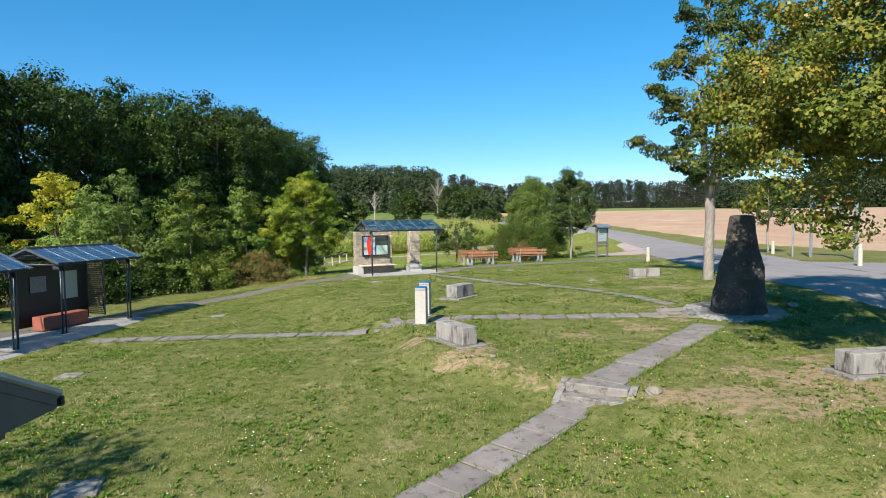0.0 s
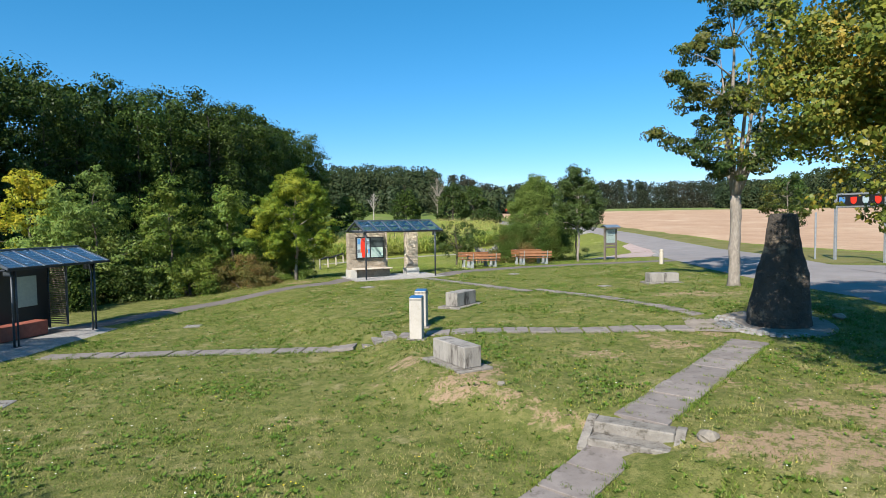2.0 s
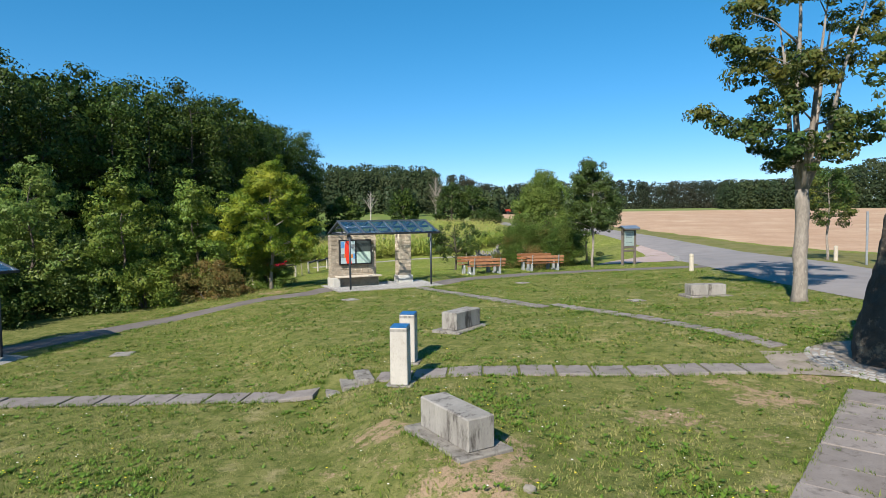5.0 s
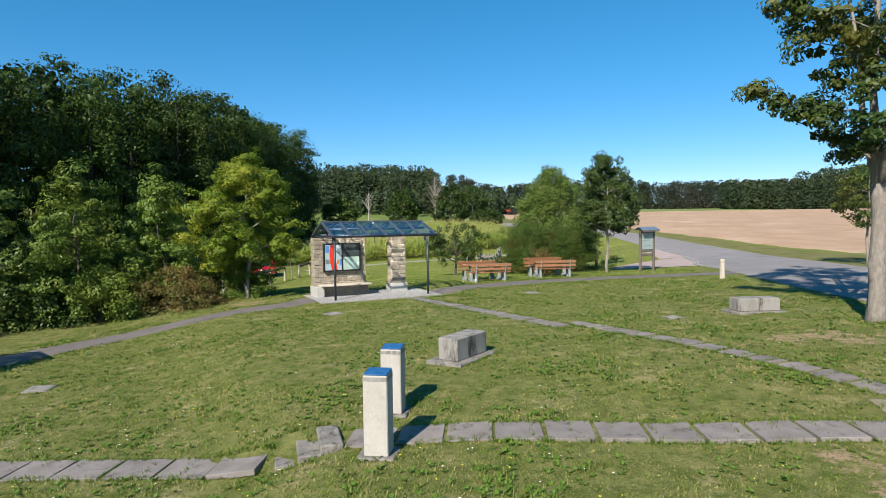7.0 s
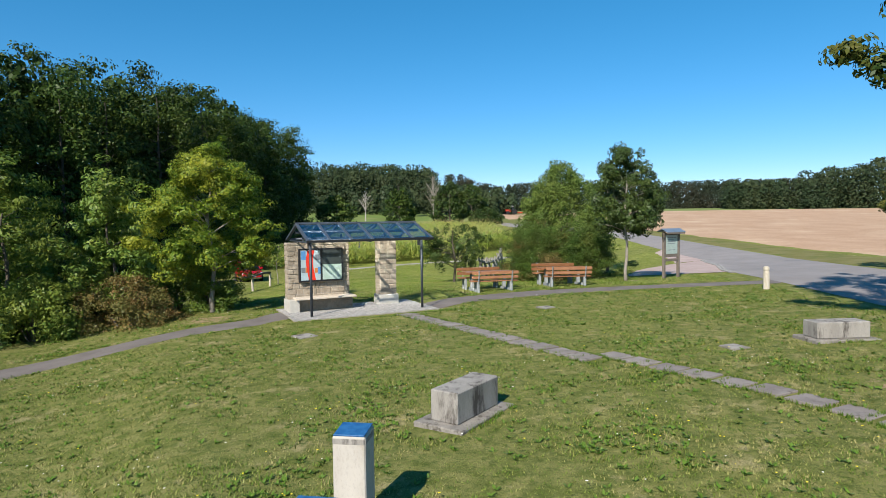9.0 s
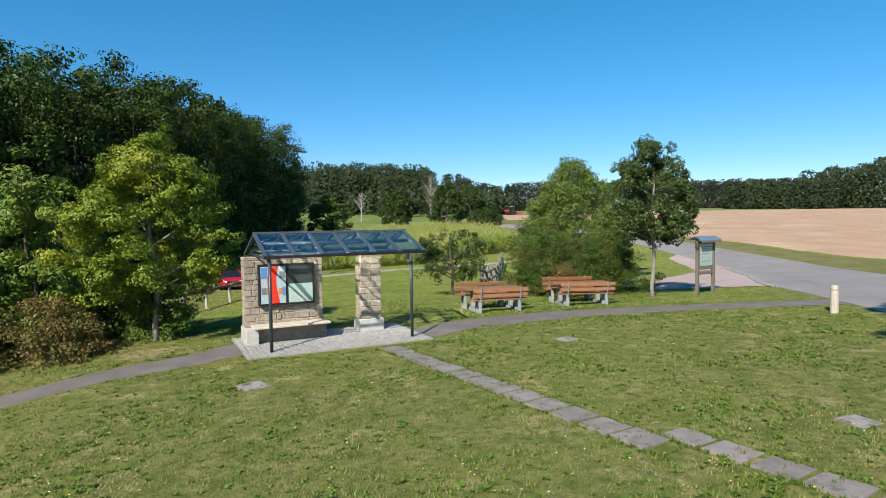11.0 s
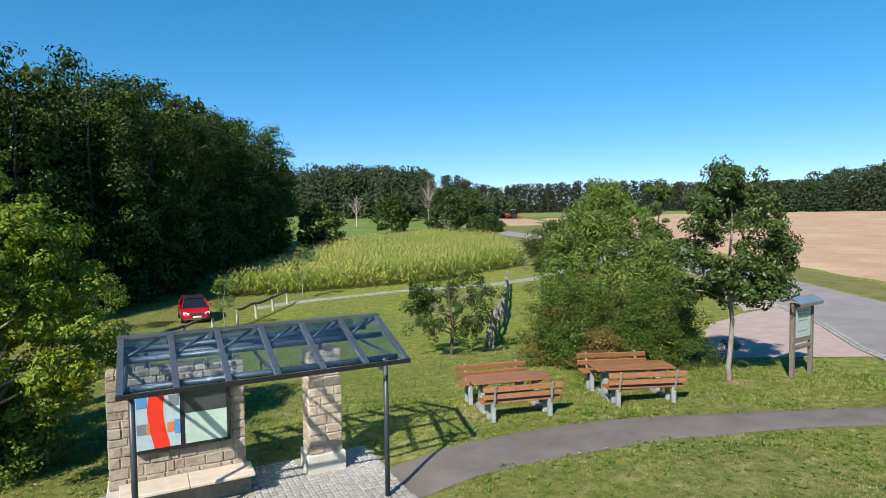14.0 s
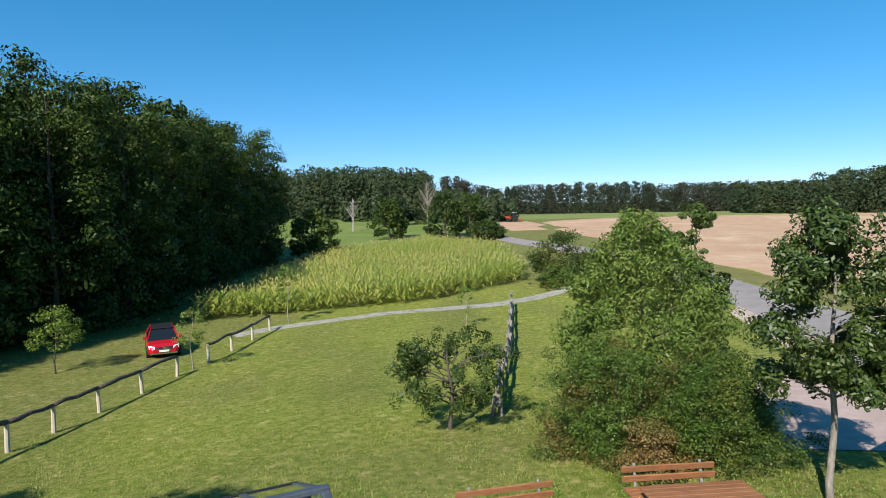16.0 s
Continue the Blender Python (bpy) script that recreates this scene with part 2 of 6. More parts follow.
PALE_POST = surf("peeled_post", (0.420, 0.365, 0.285), (0.520, 0.460, 0.375), scale=5.0, rough=0.88, bump=0.4, fine=30.0, stretch=(6, 6, 1), stain=(0.28, 0.22, 0.16), stain_scale=3.0, stain_at=0.58)
SLATE = surf("sign_roof", (0.110, 0.150, 0.210), (0.150, 0.195, 0.260), scale=5.0, rough=0.45, bump=0.1, fine=60.0, spec=0.5)
NOTICE = plain("notice_paper", (0.38, 0.46, 0.42), 0.25, spec=0.5)
POSTER = plain("poster_pale", (0.40, 0.49, 0.52), 0.2, spec=0.5)
POSTER_RED = plain("poster_red", (0.72, 0.045, 0.025), 0.25, spec=0.5)
POSTER_DARK = plain("poster_dark", (0.045, 0.055, 0.055), 0.2, spec=0.5)
POSTER_MAP = surf("poster_map", (0.42, 0.50, 0.47), (0.34, 0.46, 0.36), scale=9.0, rough=0.2, bump=0.0, fine=30.0, spec=0.5)
POSTER_BLUE = plain("poster_blue", (0.10, 0.27, 0.55), 0.25, spec=0.5)
POSTER_ORANGE = plain("poster_orange", (0.55, 0.20, 0.06), 0.25, spec=0.5)
POSTER_GREY = plain("poster_grey", (0.18, 0.20, 0.22), 0.25, spec=0.5)
SLAT_WOOD = surf("slat_wood", (0.105, 0.080, 0.062), (0.150, 0.118, 0.094), scale=5.0, rough=0.85, bump=0.4, fine=30.0, stretch=(1, 8, 8), vary=0.2)
DARK_PANEL = plain("dark_panel", (0.018, 0.018, 0.020), 0.4)
RED_BRICK = surf("red_bench", (0.240, 0.072, 0.048), (0.300, 0.098, 0.066), scale=6.0, rough=0.85, bump=0.3, fine=50.0)
MENHIR = surf("dark_rock", (0.055, 0.047, 0.040), (0.090, 0.075, 0.063), scale=2.2, rough=0.95, bump=1.0, fine=9.0, depth=0.08, stain=(0.30, 0.23, 0.16), stain_scale=2.0, stain_at=0.57)
ROCK = surf("grey_rock", (0.22, 0.19, 0.155), (0.30, 0.265, 0.22), scale=4.0, rough=0.95, bump=0.7, fine=25.0, depth=0.02)
BARK = surf("bark_pale", (0.340, 0.295, 0.250), (0.210, 0.178, 0.148), scale=5.0, rough=0.95, bump=1.0, fine=18.0, depth=0.03, stretch=(3, 3, 1), stain=(0.46, 0.42, 0.36), stain_scale=5.0, stain_at=0.60)
# Copy of the dark bark, its colour lowered to carry the wood's shade.
SHADED_BARK = surf("bark_shaded", (0.040, 0.034, 0.028), (0.065, 0.055, 0.045), scale=5.0, rough=0.95, bump=0.9, fine=20.0, depth=0.03, stretch=(3, 3, 1))
BARK_DARK = surf("bark_dark", (0.085, 0.070, 0.055), (0.130, 0.108, 0.085), scale=5.0, rough=0.95, bump=0.9, fine=20.0, depth=0.03, stretch=(3, 3, 1))
BIRCH = surf("birch_bark", (0.40, 0.36, 0.33), (0.30, 0.26, 0.23), scale=4.0, rough=0.9, bump=0.4, fine=20.0, stain=(0.2, 0.17, 0.15), stain_scale=4.0, stain_at=0.62)
MAPLE = leafy("maple_leaf", (0.072, 0.104, 0.016), (0.175, 0.195, 0.028), (0.330, 0.225, 0.036), thin=0.24, patch=1.1, at=(0.62, 0.88), gloss=0.25)
MAPLE_GREEN = leafy("ash_leaf", (0.040, 0.078, 0.018), (0.070, 0.120, 0.026), (0.16, 0.15, 0.03), thin=0.28, patch=0.4)
YELLOW_MAPLE = leafy("yellow_maple_leaf", (0.230, 0.285, 0.022), (0.400, 0.395, 0.034), (0.520, 0.420, 0.036), thin=0.3, patch=0.5)
YOUNG_MAPLE = leafy("field_maple_leaf", (0.081, 0.146, 0.015), (0.177, 0.257, 0.026), (0.329, 0.332, 0.032), thin=0.3, patch=0.6)
SHRUB = leafy("shrub_leaf", (0.075, 0.135, 0.020), (0.155, 0.230, 0.040), (0.210, 0.250, 0.040), thin=0.28, patch=0.7)
DRY_BRAMBLE = leafy("dry_bramble_leaf", (0.088, 0.098, 0.025), (0.175, 0.148, 0.042), (0.220, 0.125, 0.046), thin=0.2, patch=1.2)
THORN = leafy("thorn_leaf", (0.040, 0.088, 0.014), (0.085, 0.150, 0.024), (0.130, 0.150, 0.028), thin=0.22, patch=0.9)
CHERRY = leafy("willow_leaf", (0.105, 0.175, 0.032), (0.195, 0.280, 0.062), (0.210, 0.255, 0.055), thin=0.3, patch=0.7)
BRAMBLE = leafy("bramble_leaf", (0.048, 0.092, 0.016), (0.105, 0.165, 0.028), (0.170, 0.095, 0.036), thin=0.24, patch=0.9, at=(0.66, 0.86))
OAK = leafy("oak_leaf", (0.028, 0.055, 0.012), (0.055, 0.092, 0.020), (0.080, 0.110, 0.022), thin=0.22, patch=0.3)
YOUNG_OAK = leafy("young_oak_leaf", (0.036, 0.068, 0.014), (0.078, 0.125, 0.026), (0.100, 0.140, 0.028), thin=0.22, patch=0.4, gloss=0.4)
FOREST = leafy("forest_leaf", (0.018, 0.038, 0.008), (0.042, 0.074, 0.013), (0.072, 0.104, 0.018), thin=0.12, patch=0.12, gloss=0.12)
# Far foliage: the haze of distance is mixed into paler, flatter leaf colours.
HAZED_LEAF = leafy("hazed_wood_leaf", (0.032, 0.052, 0.024), (0.042, 0.064, 0.028), (0.070, 0.084, 0.036), thin=0.25, patch=0.09, gloss=0.1)
HAZED_PINE = leafy("hazed_pine_needle", (0.040, 0.058, 0.034), (0.052, 0.070, 0.040), (0.078, 0.070, 0.046), thin=0.25, patch=0.05, gloss=0.1)
CORN = leafy("corn_leaf", (0.220, 0.310, 0.048), (0.345, 0.415, 0.076), (0.470, 0.450, 0.115), thin=0.3, patch=0.12, gloss=0.2)
TASSEL = plain("corn_tassel", (0.34, 0.28, 0.11))
SOIL = surf("ploughed_soil", (0.400, 0.255, 0.165), (0.480, 0.325, 0.220), scale=0.25, rough=0.97, bump=0.8, fine=2.4, depth=0.12, stain=(0.52, 0.38, 0.26), stain_scale=0.06, stain_at=0.54, spec=0.05)
MEADOW = surf("meadow", (0.110, 0.165, 0.035), (0.165, 0.205, 0.060), scale=0.15, rough=0.95, bump=0.5, fine=3.0, depth=0.1, stain=(0.22, 0.215, 0.085), stain_scale=0.05, stain_at=0.54, spec=0.1)
GREEN_CROP = surf("young_crop", (0.150, 0.195, 0.055), (0.200, 0.230, 0.080), scale=0.2, rough=0.95, bump=0.4, fine=3.0, depth=0.1, spec=0.1)
STUBBLE = surf("stubble", (0.42, 0.36, 0.19), (0.48, 0.42, 0.25), scale=0.2, rough=0.95, bump=0.4, fine=3.0, depth=0.1, spec=0.1)
ROUGH_GRASS = surf("rough_grass", (0.150, 0.145, 0.045), (0.210, 0.185, 0.075), scale=0.8, rough=0.95, bump=0.8, fine=14.0, depth=0.06, stain=(0.11, 0.135, 0.03), stain_scale=0.5, stain_at=0.52, spec=0.1)
GRAVEL = surf("pale_gravel", (0.270, 0.255, 0.220), (0.370, 0.352, 0.312), scale=1.5, rough=0.95, bump=0.7, fine=30.0, depth=0.03, stain=(0.17, 0.18, 0.075), stain_scale=1.3, stain_at=0.52)
PINK = surf("pink_paving", (0.370, 0.275, 0.245), (0.440, 0.340, 0.305), scale=1.5, rough=0.92, bump=0.3, fine=40.0, stain=(0.35, 0.27, 0.24), stain_scale=0.7, stain_at=0.57)
CAR_RED = plain("car_red", (0.42, 0.006, 0.014), 0.22, vary=0.03, spec=0.6)
CAR_GLASS = plain("car_glass", (0.012, 0.014, 0.018), 0.06, spec=0.6)
RUBBER = plain("rubber", (0.02, 0.02, 0.02), 0.9)
CHROME = plain("chrome", (0.65, 0.66, 0.68), 0.2, metal=1.0)
LAMP_GLASS = plain("headlight_glass", (0.75, 0.78, 0.80), 0.1, spec=0.7)
PLATE = plain("plate_white", (0.75, 0.75, 0.73), 0.4)
GALV = surf("galvanised", (0.30, 0.31, 0.32), (0.38, 0.39, 0.40), scale=6.0, rough=0.5, bump=0.05, fine=50.0, metal=0.5)
TRACTOR_RED = plain("tractor_red", (0.50, 0.06, 0.03), 0.45)


# ---- mesh helpers ----
class Build:
    """Collects vertices and faces for one mesh."""

    def __init__(self):
        self.v, self.f = [], []

    def add(self, verts, faces, m=None):
        k = len(self.v)
        self.v += [tuple(m @ Vector(p)) if m else tuple(p) for p in verts]
        self.f += [tuple(k + i for i in q) for q in faces]
        return self

    def box(self, x0, y0, z0, x1, y1, z1, r=0.0, m=None):
        """A box with its edges cut by r."""
        if not r:
            return self.add([(x, y, z) for x in (x0, x1) for y in (y0, y1) for z in (z0, z1)],
                            [(0, 1, 3, 2), (4, 6, 7, 5), (0, 4, 5, 1), (2, 3, 7, 6), (0, 2, 6, 4), (1, 5, 7, 3)], m)
        lo, hi = (x0, y0, z0), (x1, y1, z1)
        vs, idx = [], {}
        for sx in (0, 1):
            for sy in (0, 1):
                for sz in (0, 1):
                    s = (sx, sy, sz)
                    for ax in range(3):
                        p = [(hi[k] if s[k] else lo[k]) if k == ax else ((hi[k] - r) if s[k] else (lo[k] + r)) for k in range(3)]
                        idx[(s, ax)] = len(vs)
                        vs.append(tuple(p))
        fs = []
        for ax in range(3):
            u, w = [k for k in range(3) if k != ax]
            for side in (0, 1):
                def corner(a, b):
                    s = [0, 0, 0]
                    s[ax], s[u], s[w] = side, a, b
                    return tuple(s)
                fs.append([idx[(corner(a, b), ax)] for a, b in ((0, 0), (1, 0), (1, 1), (0, 1))])
        for ax in range(3):
            u, w = [k for k in range(3) if k != ax]
            for a in (0, 1):
                for b in (0, 1):
                    s0, s1 = [0, 0, 0], [0, 0, 0]
                    s0[u], s0[w], s1[u], s1[w], s1[ax] = a, b, a, b, 1
                    s0, s1 = tuple(s0), tuple(s1)
                    fs.append([idx[(s0, u)], idx[(s1, u)], idx[(s1, w)], idx[(s0, w)]])
        for sx in (0, 1):
            for sy in (0, 1):
                for sz in (0, 1):
                    fs.append([idx[((sx, sy, sz), ax)] for ax in range(3)])
        return self.add(vs, fs, m)

    def tube(self, pts, radii, n=8, cap=True):
        """A round bar along pts, tapering through radii."""
        k = len(self.v)
        pts = [Vector(p) for p in pts]
        for i, p in enumerate(pts):
            way = (pts[min(i + 1, len(pts) - 1)] - pts[max(i - 1, 0)]).normalized()
            side = way.cross(Vector((0.31, 0.17, 1.0)) if abs(way.z) < 0.9 else Vector((1, 0.13, 0))).normalized()
            up = side.cross(way)
            r = radii[i] if isinstance(radii, (list, tuple)) else radii
            self.v += [tuple(p + (side * math.cos(a) + up * math.sin(a)) * r) for a in (2 * math.pi * j / n for j in range(n))]
        for i in range(len(pts) - 1):
            for j in range(n):
                a, b = k + i * n + j, k + i * n + (j + 1) % n
                self.f.append((a, b, b + n, a + n))
        if cap:
            self.f.append(tuple(k + j for j in reversed(range(n))))
            self.f.append(tuple(k + (len(pts) - 1) * n + j for j in range(n)))
        return self

    def prism(self, outline, z0, z1, m=None):
        """An outline in x, y raised from z0 to z1."""
        c = len(outline)
        vs = [(x, y, z0) for x, y in outline] + [(x, y, z1) for x, y in outline]
        fs = [tuple(reversed(range(c))), tuple(range(c, 2 * c))] + [(i, (i + 1) % c, c + (i + 1) % c, c + i) for i in range(c)]
        return self.add(vs, fs, m)

    def mesh(self, name, mat, smooth_faces=False):
        me = bpy.data.meshes.new(name)
        me.from_pydata(self.v, [], self.f)
        b = bmesh.new()
        b.from_mesh(me)
        bmesh.ops.recalc_face_normals(b, faces=b.faces)
        b.to_mesh(me)
        b.free()
        me.materials.append(mat)
        if smooth_faces:
            me.polygons.foreach_set("use_smooth", [True] * len(me.polygons))
        return me


def thing(name, label, category, m=None, group="", kind=""):
    ob = new(name)
    ob.empty_display_size = 0.1
    if m is not None:
        ob.matrix_basis = m
    return tagged(ob, label, category, group, kind)


def part(name, build, mat, parent, label="", m=None, round_=False):
    """One mesh under a thing or a part."""
    me = build.mesh(name, mat, round_) if isinstance(build, Build) else build
    ob = new(name, me)
    ob.parent = parent
    if m is not None:
        ob.matrix_basis = m
    if label:
        ob["label"] = label
    return ob


def single(name, build, mat, label, category, m=None, group="", kind="", round_=False):
    """A thing that is one mesh."""
    ob = new(name, build.mesh(name, mat, round_) if isinstance(build, Build) else build)
    if m is not None:
        ob.matrix_basis = m
    return tagged(ob, label, category, group, kind)


def cloud_mesh(name, verts, mat, per=4):
    """Many loose small faces (per corners each) in one mesh."""
    count = len(verts) // per
    me = bpy.data.meshes.new(name)
    me.vertices.add(count * per)
    me.vertices.foreach_set("co", np.asarray(verts, dtype=np.float32).ravel())
    me.loops.add(count * per)
    me.loops.foreach_set("vertex_index", np.arange(count * per, dtype=np.int32))
    me.polygons.add(count)
    me.polygons.foreach_set("loop_start", np.arange(0, count * per, per, dtype=np.int32))
    me.update(calc_edges=True)
    me.materials.append(mat)
    return me


# ---- ground ----
def smooth(a, b, v):
    s = min(1.0, max(0.0, (v - a) / (b - a)))
    return s * s * (3 - 2 * s)


def ground(x, y):
    lower = -0.10 + 0.030 * max(-14.0, min(x, 6.0))
    lower -= smooth(-7, -1, x) * (1 - 0.6 * smooth(3, 7, x)) * (0.15 * smooth(14, 10, y) + 0.06 * min(4.0, max(0.0, 9.5 - y)))
    upper = 0.26 + 0.033 * max(-14.0, min(x, 14.0))
    upper -= 0.21 * smooth(-1.5, 4.0, x) * smooth(20, 14.5, y) + 0.02 * max(0.0, min(x, 10.0) - 5.0) * smooth(20, 15, y)
    d = ((x + 2.2) * 6.4 + (y - 16.7) * 4.4) / 7.77 + 0.8 * math.exp(-((y - 13.0) / 1.6) ** 2) * smooth(3.5, 2.0, x)
    m = smooth(-0.6 - 0.3 * max(0, x - 3), 0.7 + 0.25 * max(0, y - 17) + 0.3 * max(0, x - 3), d)
    z = lower + (upper - lower) * m
    east = smooth(9, 24, x)
    z -= 1.5 * smooth(33, 64, y) * (1 - 0.75 * east)
    z -= 0.6 * smooth(-3, -12, x) * smooth(33, 46, y) * (1 - smooth(48, 60, y))
    far = max(0.0, y - 80)
    z += (0.048 * far + 0.006 * max(0.0, y - 140)) * (1 - east) + 0.027 * max(0, y - 50) * east
    z -= 0.11 * math.exp(-((x + 0.9) ** 2 / 1.3 + (y - 17.2) ** 2 / 2.5))
    z -= 0.16 * math.exp(-((x + 1.80) ** 2 + (y - 16.85) ** 2) / 0.30)
    a, b = (x + 3.69) * 0.895 + (y - 30.7) * 0.446, -(x + 3.69) * 0.446 + (y - 30.7) * 0.895
    flat = smooth(-1.6, -0.7, a) * smooth(5.2, 4.2, a) * smooth(-1.4, -0.5, b) * smooth(3.6, 2.5, b)
    z += (0.185 - z) * flat
    z -= 0.20 * math.exp(-(((x - 2.63) * 0.866 - (y - 10.14) * 0.5) / 0.70) ** 4 - (((x - 2.63) * 0.5 + (y - 10.14) * 0.866) / 0.30) ** 2)
    return z


def grid_lines(marks):
    out = [marks[0][0]]
    for (a, step), (b, _) in zip(marks[:-1], marks[1:]):
        k = max(1, round((b - a) / step))
        out += [a + (b - a) * (i + 1) / k for i in range(k)]
    return out


WORN = [(0.75, 12.35, 0.3, 0.8), (1.15, 11.75, 0.36, 0.8), (1.6, 11.1, 0.33, 0.8), (1.95, 10.75, 0.28, 0.8), (-0.75, 14.3, 0.35, 0.9), (0.1, 12.5, 0.35, 0.8), (3.4, 12.3, 0.3, 0.8), (4.4, 13.6, 0.35, 0.9), (5.6, 15.0, 0.4, 0.9), (6.4, 16.1, 0.5, 1.1), (6.7, 17.3, 0.5, 1.0), (0.6, 11.6, 1.5, 0.35), (-7.2, 31.7, 1.0, 1.1), (8.5, 38.0, 0.6, 1.1),
        (-0.3, 17.0, 0.35, 1.0), (1.2, 36.1, 0.6, 1.0), (-9.5, 30.0, 1.8, 0.45), (0.9, 43.6, 0.8, 0.6), (2.5, 40.5, 2.6, 0.3), (3.6, 9.6, 0.5, 1.0)]
worn_rng = random.Random(31)
for wx, wy, wide, count in ((6.4, 9.8, 1.7, 42), (7.6, 11.0, 1.2, 12), (4.6, 9.2, 0.7, 8), (5.2, 12.4, 0.9, 7), (8.9, 22.0, 1.5, 14), (9.0, 20.0, 1.4, 10), (4.2, 15.4, 1.3, 8), (0.0, 13.2, 1.4, 8), (9.5, 26.5, 1.0, 5)):
    for _ in range(count):
        WORN.append((wx + worn_rng.gauss(0, wide * 0.6), wy + worn_rng.gauss(0, wide * 0.5), worn_rng.uniform(0.18, 0.5), worn_rng.uniform(0.6, 1.2)))


def bare_at(x, y):
    """How far the turf is worn."""
    return min(1.0, sum(k * math.exp(-((x - a) ** 2 + (y - b) ** 2) / (r * r)) for a, b, r, k in WORN if abs(x - a) < 2.5 * r and abs(y - b) < 2.5 * r))


def build_ground():
    xs = grid_lines([(-1500, 300), (-300, 25), (-60, 3), (-14, 0.3), (14, 3), (60, 25), (300, 300), (1500, 0)])
    ys = grid_lines([(-900, 200), (-100, 12), (2, 0.3), (48, 2), (150, 8), (400, 200), (1800, 0)])
    b = Build()
    for y in ys:
        for x in xs:
            b.v.append((x, y, ground(x, y) + 0.012 * noise.noise(Vector((x * 0.9, y * 0.9, 0))) * (1 if y < 60 else 0)))
    w = len(xs)
    b.f = [(j * w + i, j * w + i + 1, (j + 1) * w + i + 1, (j + 1) * w + i) for j in range(len(ys) - 1) for i in range(w - 1)]
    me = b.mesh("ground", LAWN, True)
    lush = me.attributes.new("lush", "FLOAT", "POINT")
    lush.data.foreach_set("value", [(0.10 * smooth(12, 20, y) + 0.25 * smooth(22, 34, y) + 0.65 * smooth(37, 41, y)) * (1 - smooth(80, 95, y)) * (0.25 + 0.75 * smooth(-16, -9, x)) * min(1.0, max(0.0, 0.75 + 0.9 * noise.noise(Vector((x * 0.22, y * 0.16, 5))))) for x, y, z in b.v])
    at = me.attributes.new("bare", "FLOAT", "POINT")
    at.data.foreach_set("value", [bare_at(x, y) if abs(x) < 16 and 0 < y < 60 else 0.0 for x, y, z in b.v])
    return tagged(new("ground", me), "mown lawn with worn patches falling to a valley", "ground", kind="structure")


build_ground()


def sheet(name, outline, mat, lift, label, category, step=1.5, edge=0.0):
    """A thin sheet over the ground inside an outline, with a soft uneven edge."""
    xs, ys = [p[0] for p in outline], [p[1] for p in outline]
    b, seen = Build(), {}

    def inside(x, y):
        c = False
        for (x0, y0), (x1, y1) in zip(outline, outline[1:] + outline[:1]):
            if (y0 > y) != (y1 > y) and x < (x1 - x0) * (y - y0) / (y1 - y0) + x0:
                c = not c
        return c

    def vert(i, j):
        if (i, j) not in seen:
            x, y = min(xs) + i * step, min(ys) + j * step
            seen[(i, j)] = len(b.v)
            b.v.append((x + edge * noise.noise(Vector((x * 0.7, y * 0.7, 3))), y, ground(x, y) + lift))
        return seen[(i, j)]
    for i in range(int((max(xs) - min(xs)) / step) + 1):
        for j in range(int((max(ys) - min(ys)) / step) + 1):
            if inside(min(xs) + (i + 0.5) * step, min(ys) + (j + 0.5) * step):
                b.f.append((vert(i, j), vert(i + 1, j), vert(i + 1, j + 1), vert(i, j + 1)))
    use = [0] * len(b.v)
    for q in b.f:
        for i in q:
            use[i] += 1
    b.v = [(x, y, z if use[i] > 3 else ground(x, y) - 0.12) for i, (x, y, z) in enumerate(b.v)]
    return single(name, b, mat, label, category, kind="structure", round_=True)


def strip(name, left, right, mat, lift, label, category, step=0.5, across=6, skirt=0.1, wander=0.05):
    """A draped band between two edge lines."""
    def along(line, k):
        d = [0.0]
        for p, q in zip(line[:-1], line[1:]):
            d.append(d[-1] + math.dist(p, q))
        out = []
        for i in range(k + 1):
            s = d[-1] * i / k
            j = max(q for q in range(len(d)) if d[q] <= s + 1e-9)
            j = min(j, len(line) - 2)
            f = (s - d[j]) / (d[j + 1] - d[j])
            out.append((line[j][0] + f * (line[j + 1][0] - line[j][0]), line[j][1] + f * (line[j + 1][1] - line[j][1])))
        for _ in range(3):
            out = out[:1] + [tuple((a[q] + 2 * b_[q] + c[q]) / 4 for q in (0, 1)) for a, b_, c in zip(out[:-2], out[1:-1], out[2:])] + out[-1:]
        return out
    k = max(2, int(sum(math.dist(p, q) for p, q in zip(left[:-1], left[1:])) / step))
    a, c = along(left, k), along(right, k)
    b = Build()
    for i in range(k + 1):
        for j in range(across + 1):
            f = j / across
            wob = wander * noise.noise(Vector((i * 0.6, j * 9.0, 1))) if j in (0, across) else 0
            x, y = a[i][0] * (1 - f) + c[i][0] * f + wob, a[i][1] * (1 - f) + c[i][1] * f
            b.v.append((x, y, ground(x, y) + (lift if 0 < j < across else lift - skirt * 0.25)))
    w = across + 1
    b.f = [(i * w + j, i * w + j + 1, (i + 1) * w + j + 1, (i + 1) * w + j) for i in range(k) for j in range(across)]
    return single(name, b, mat, label, category, kind="structure", round_=True)


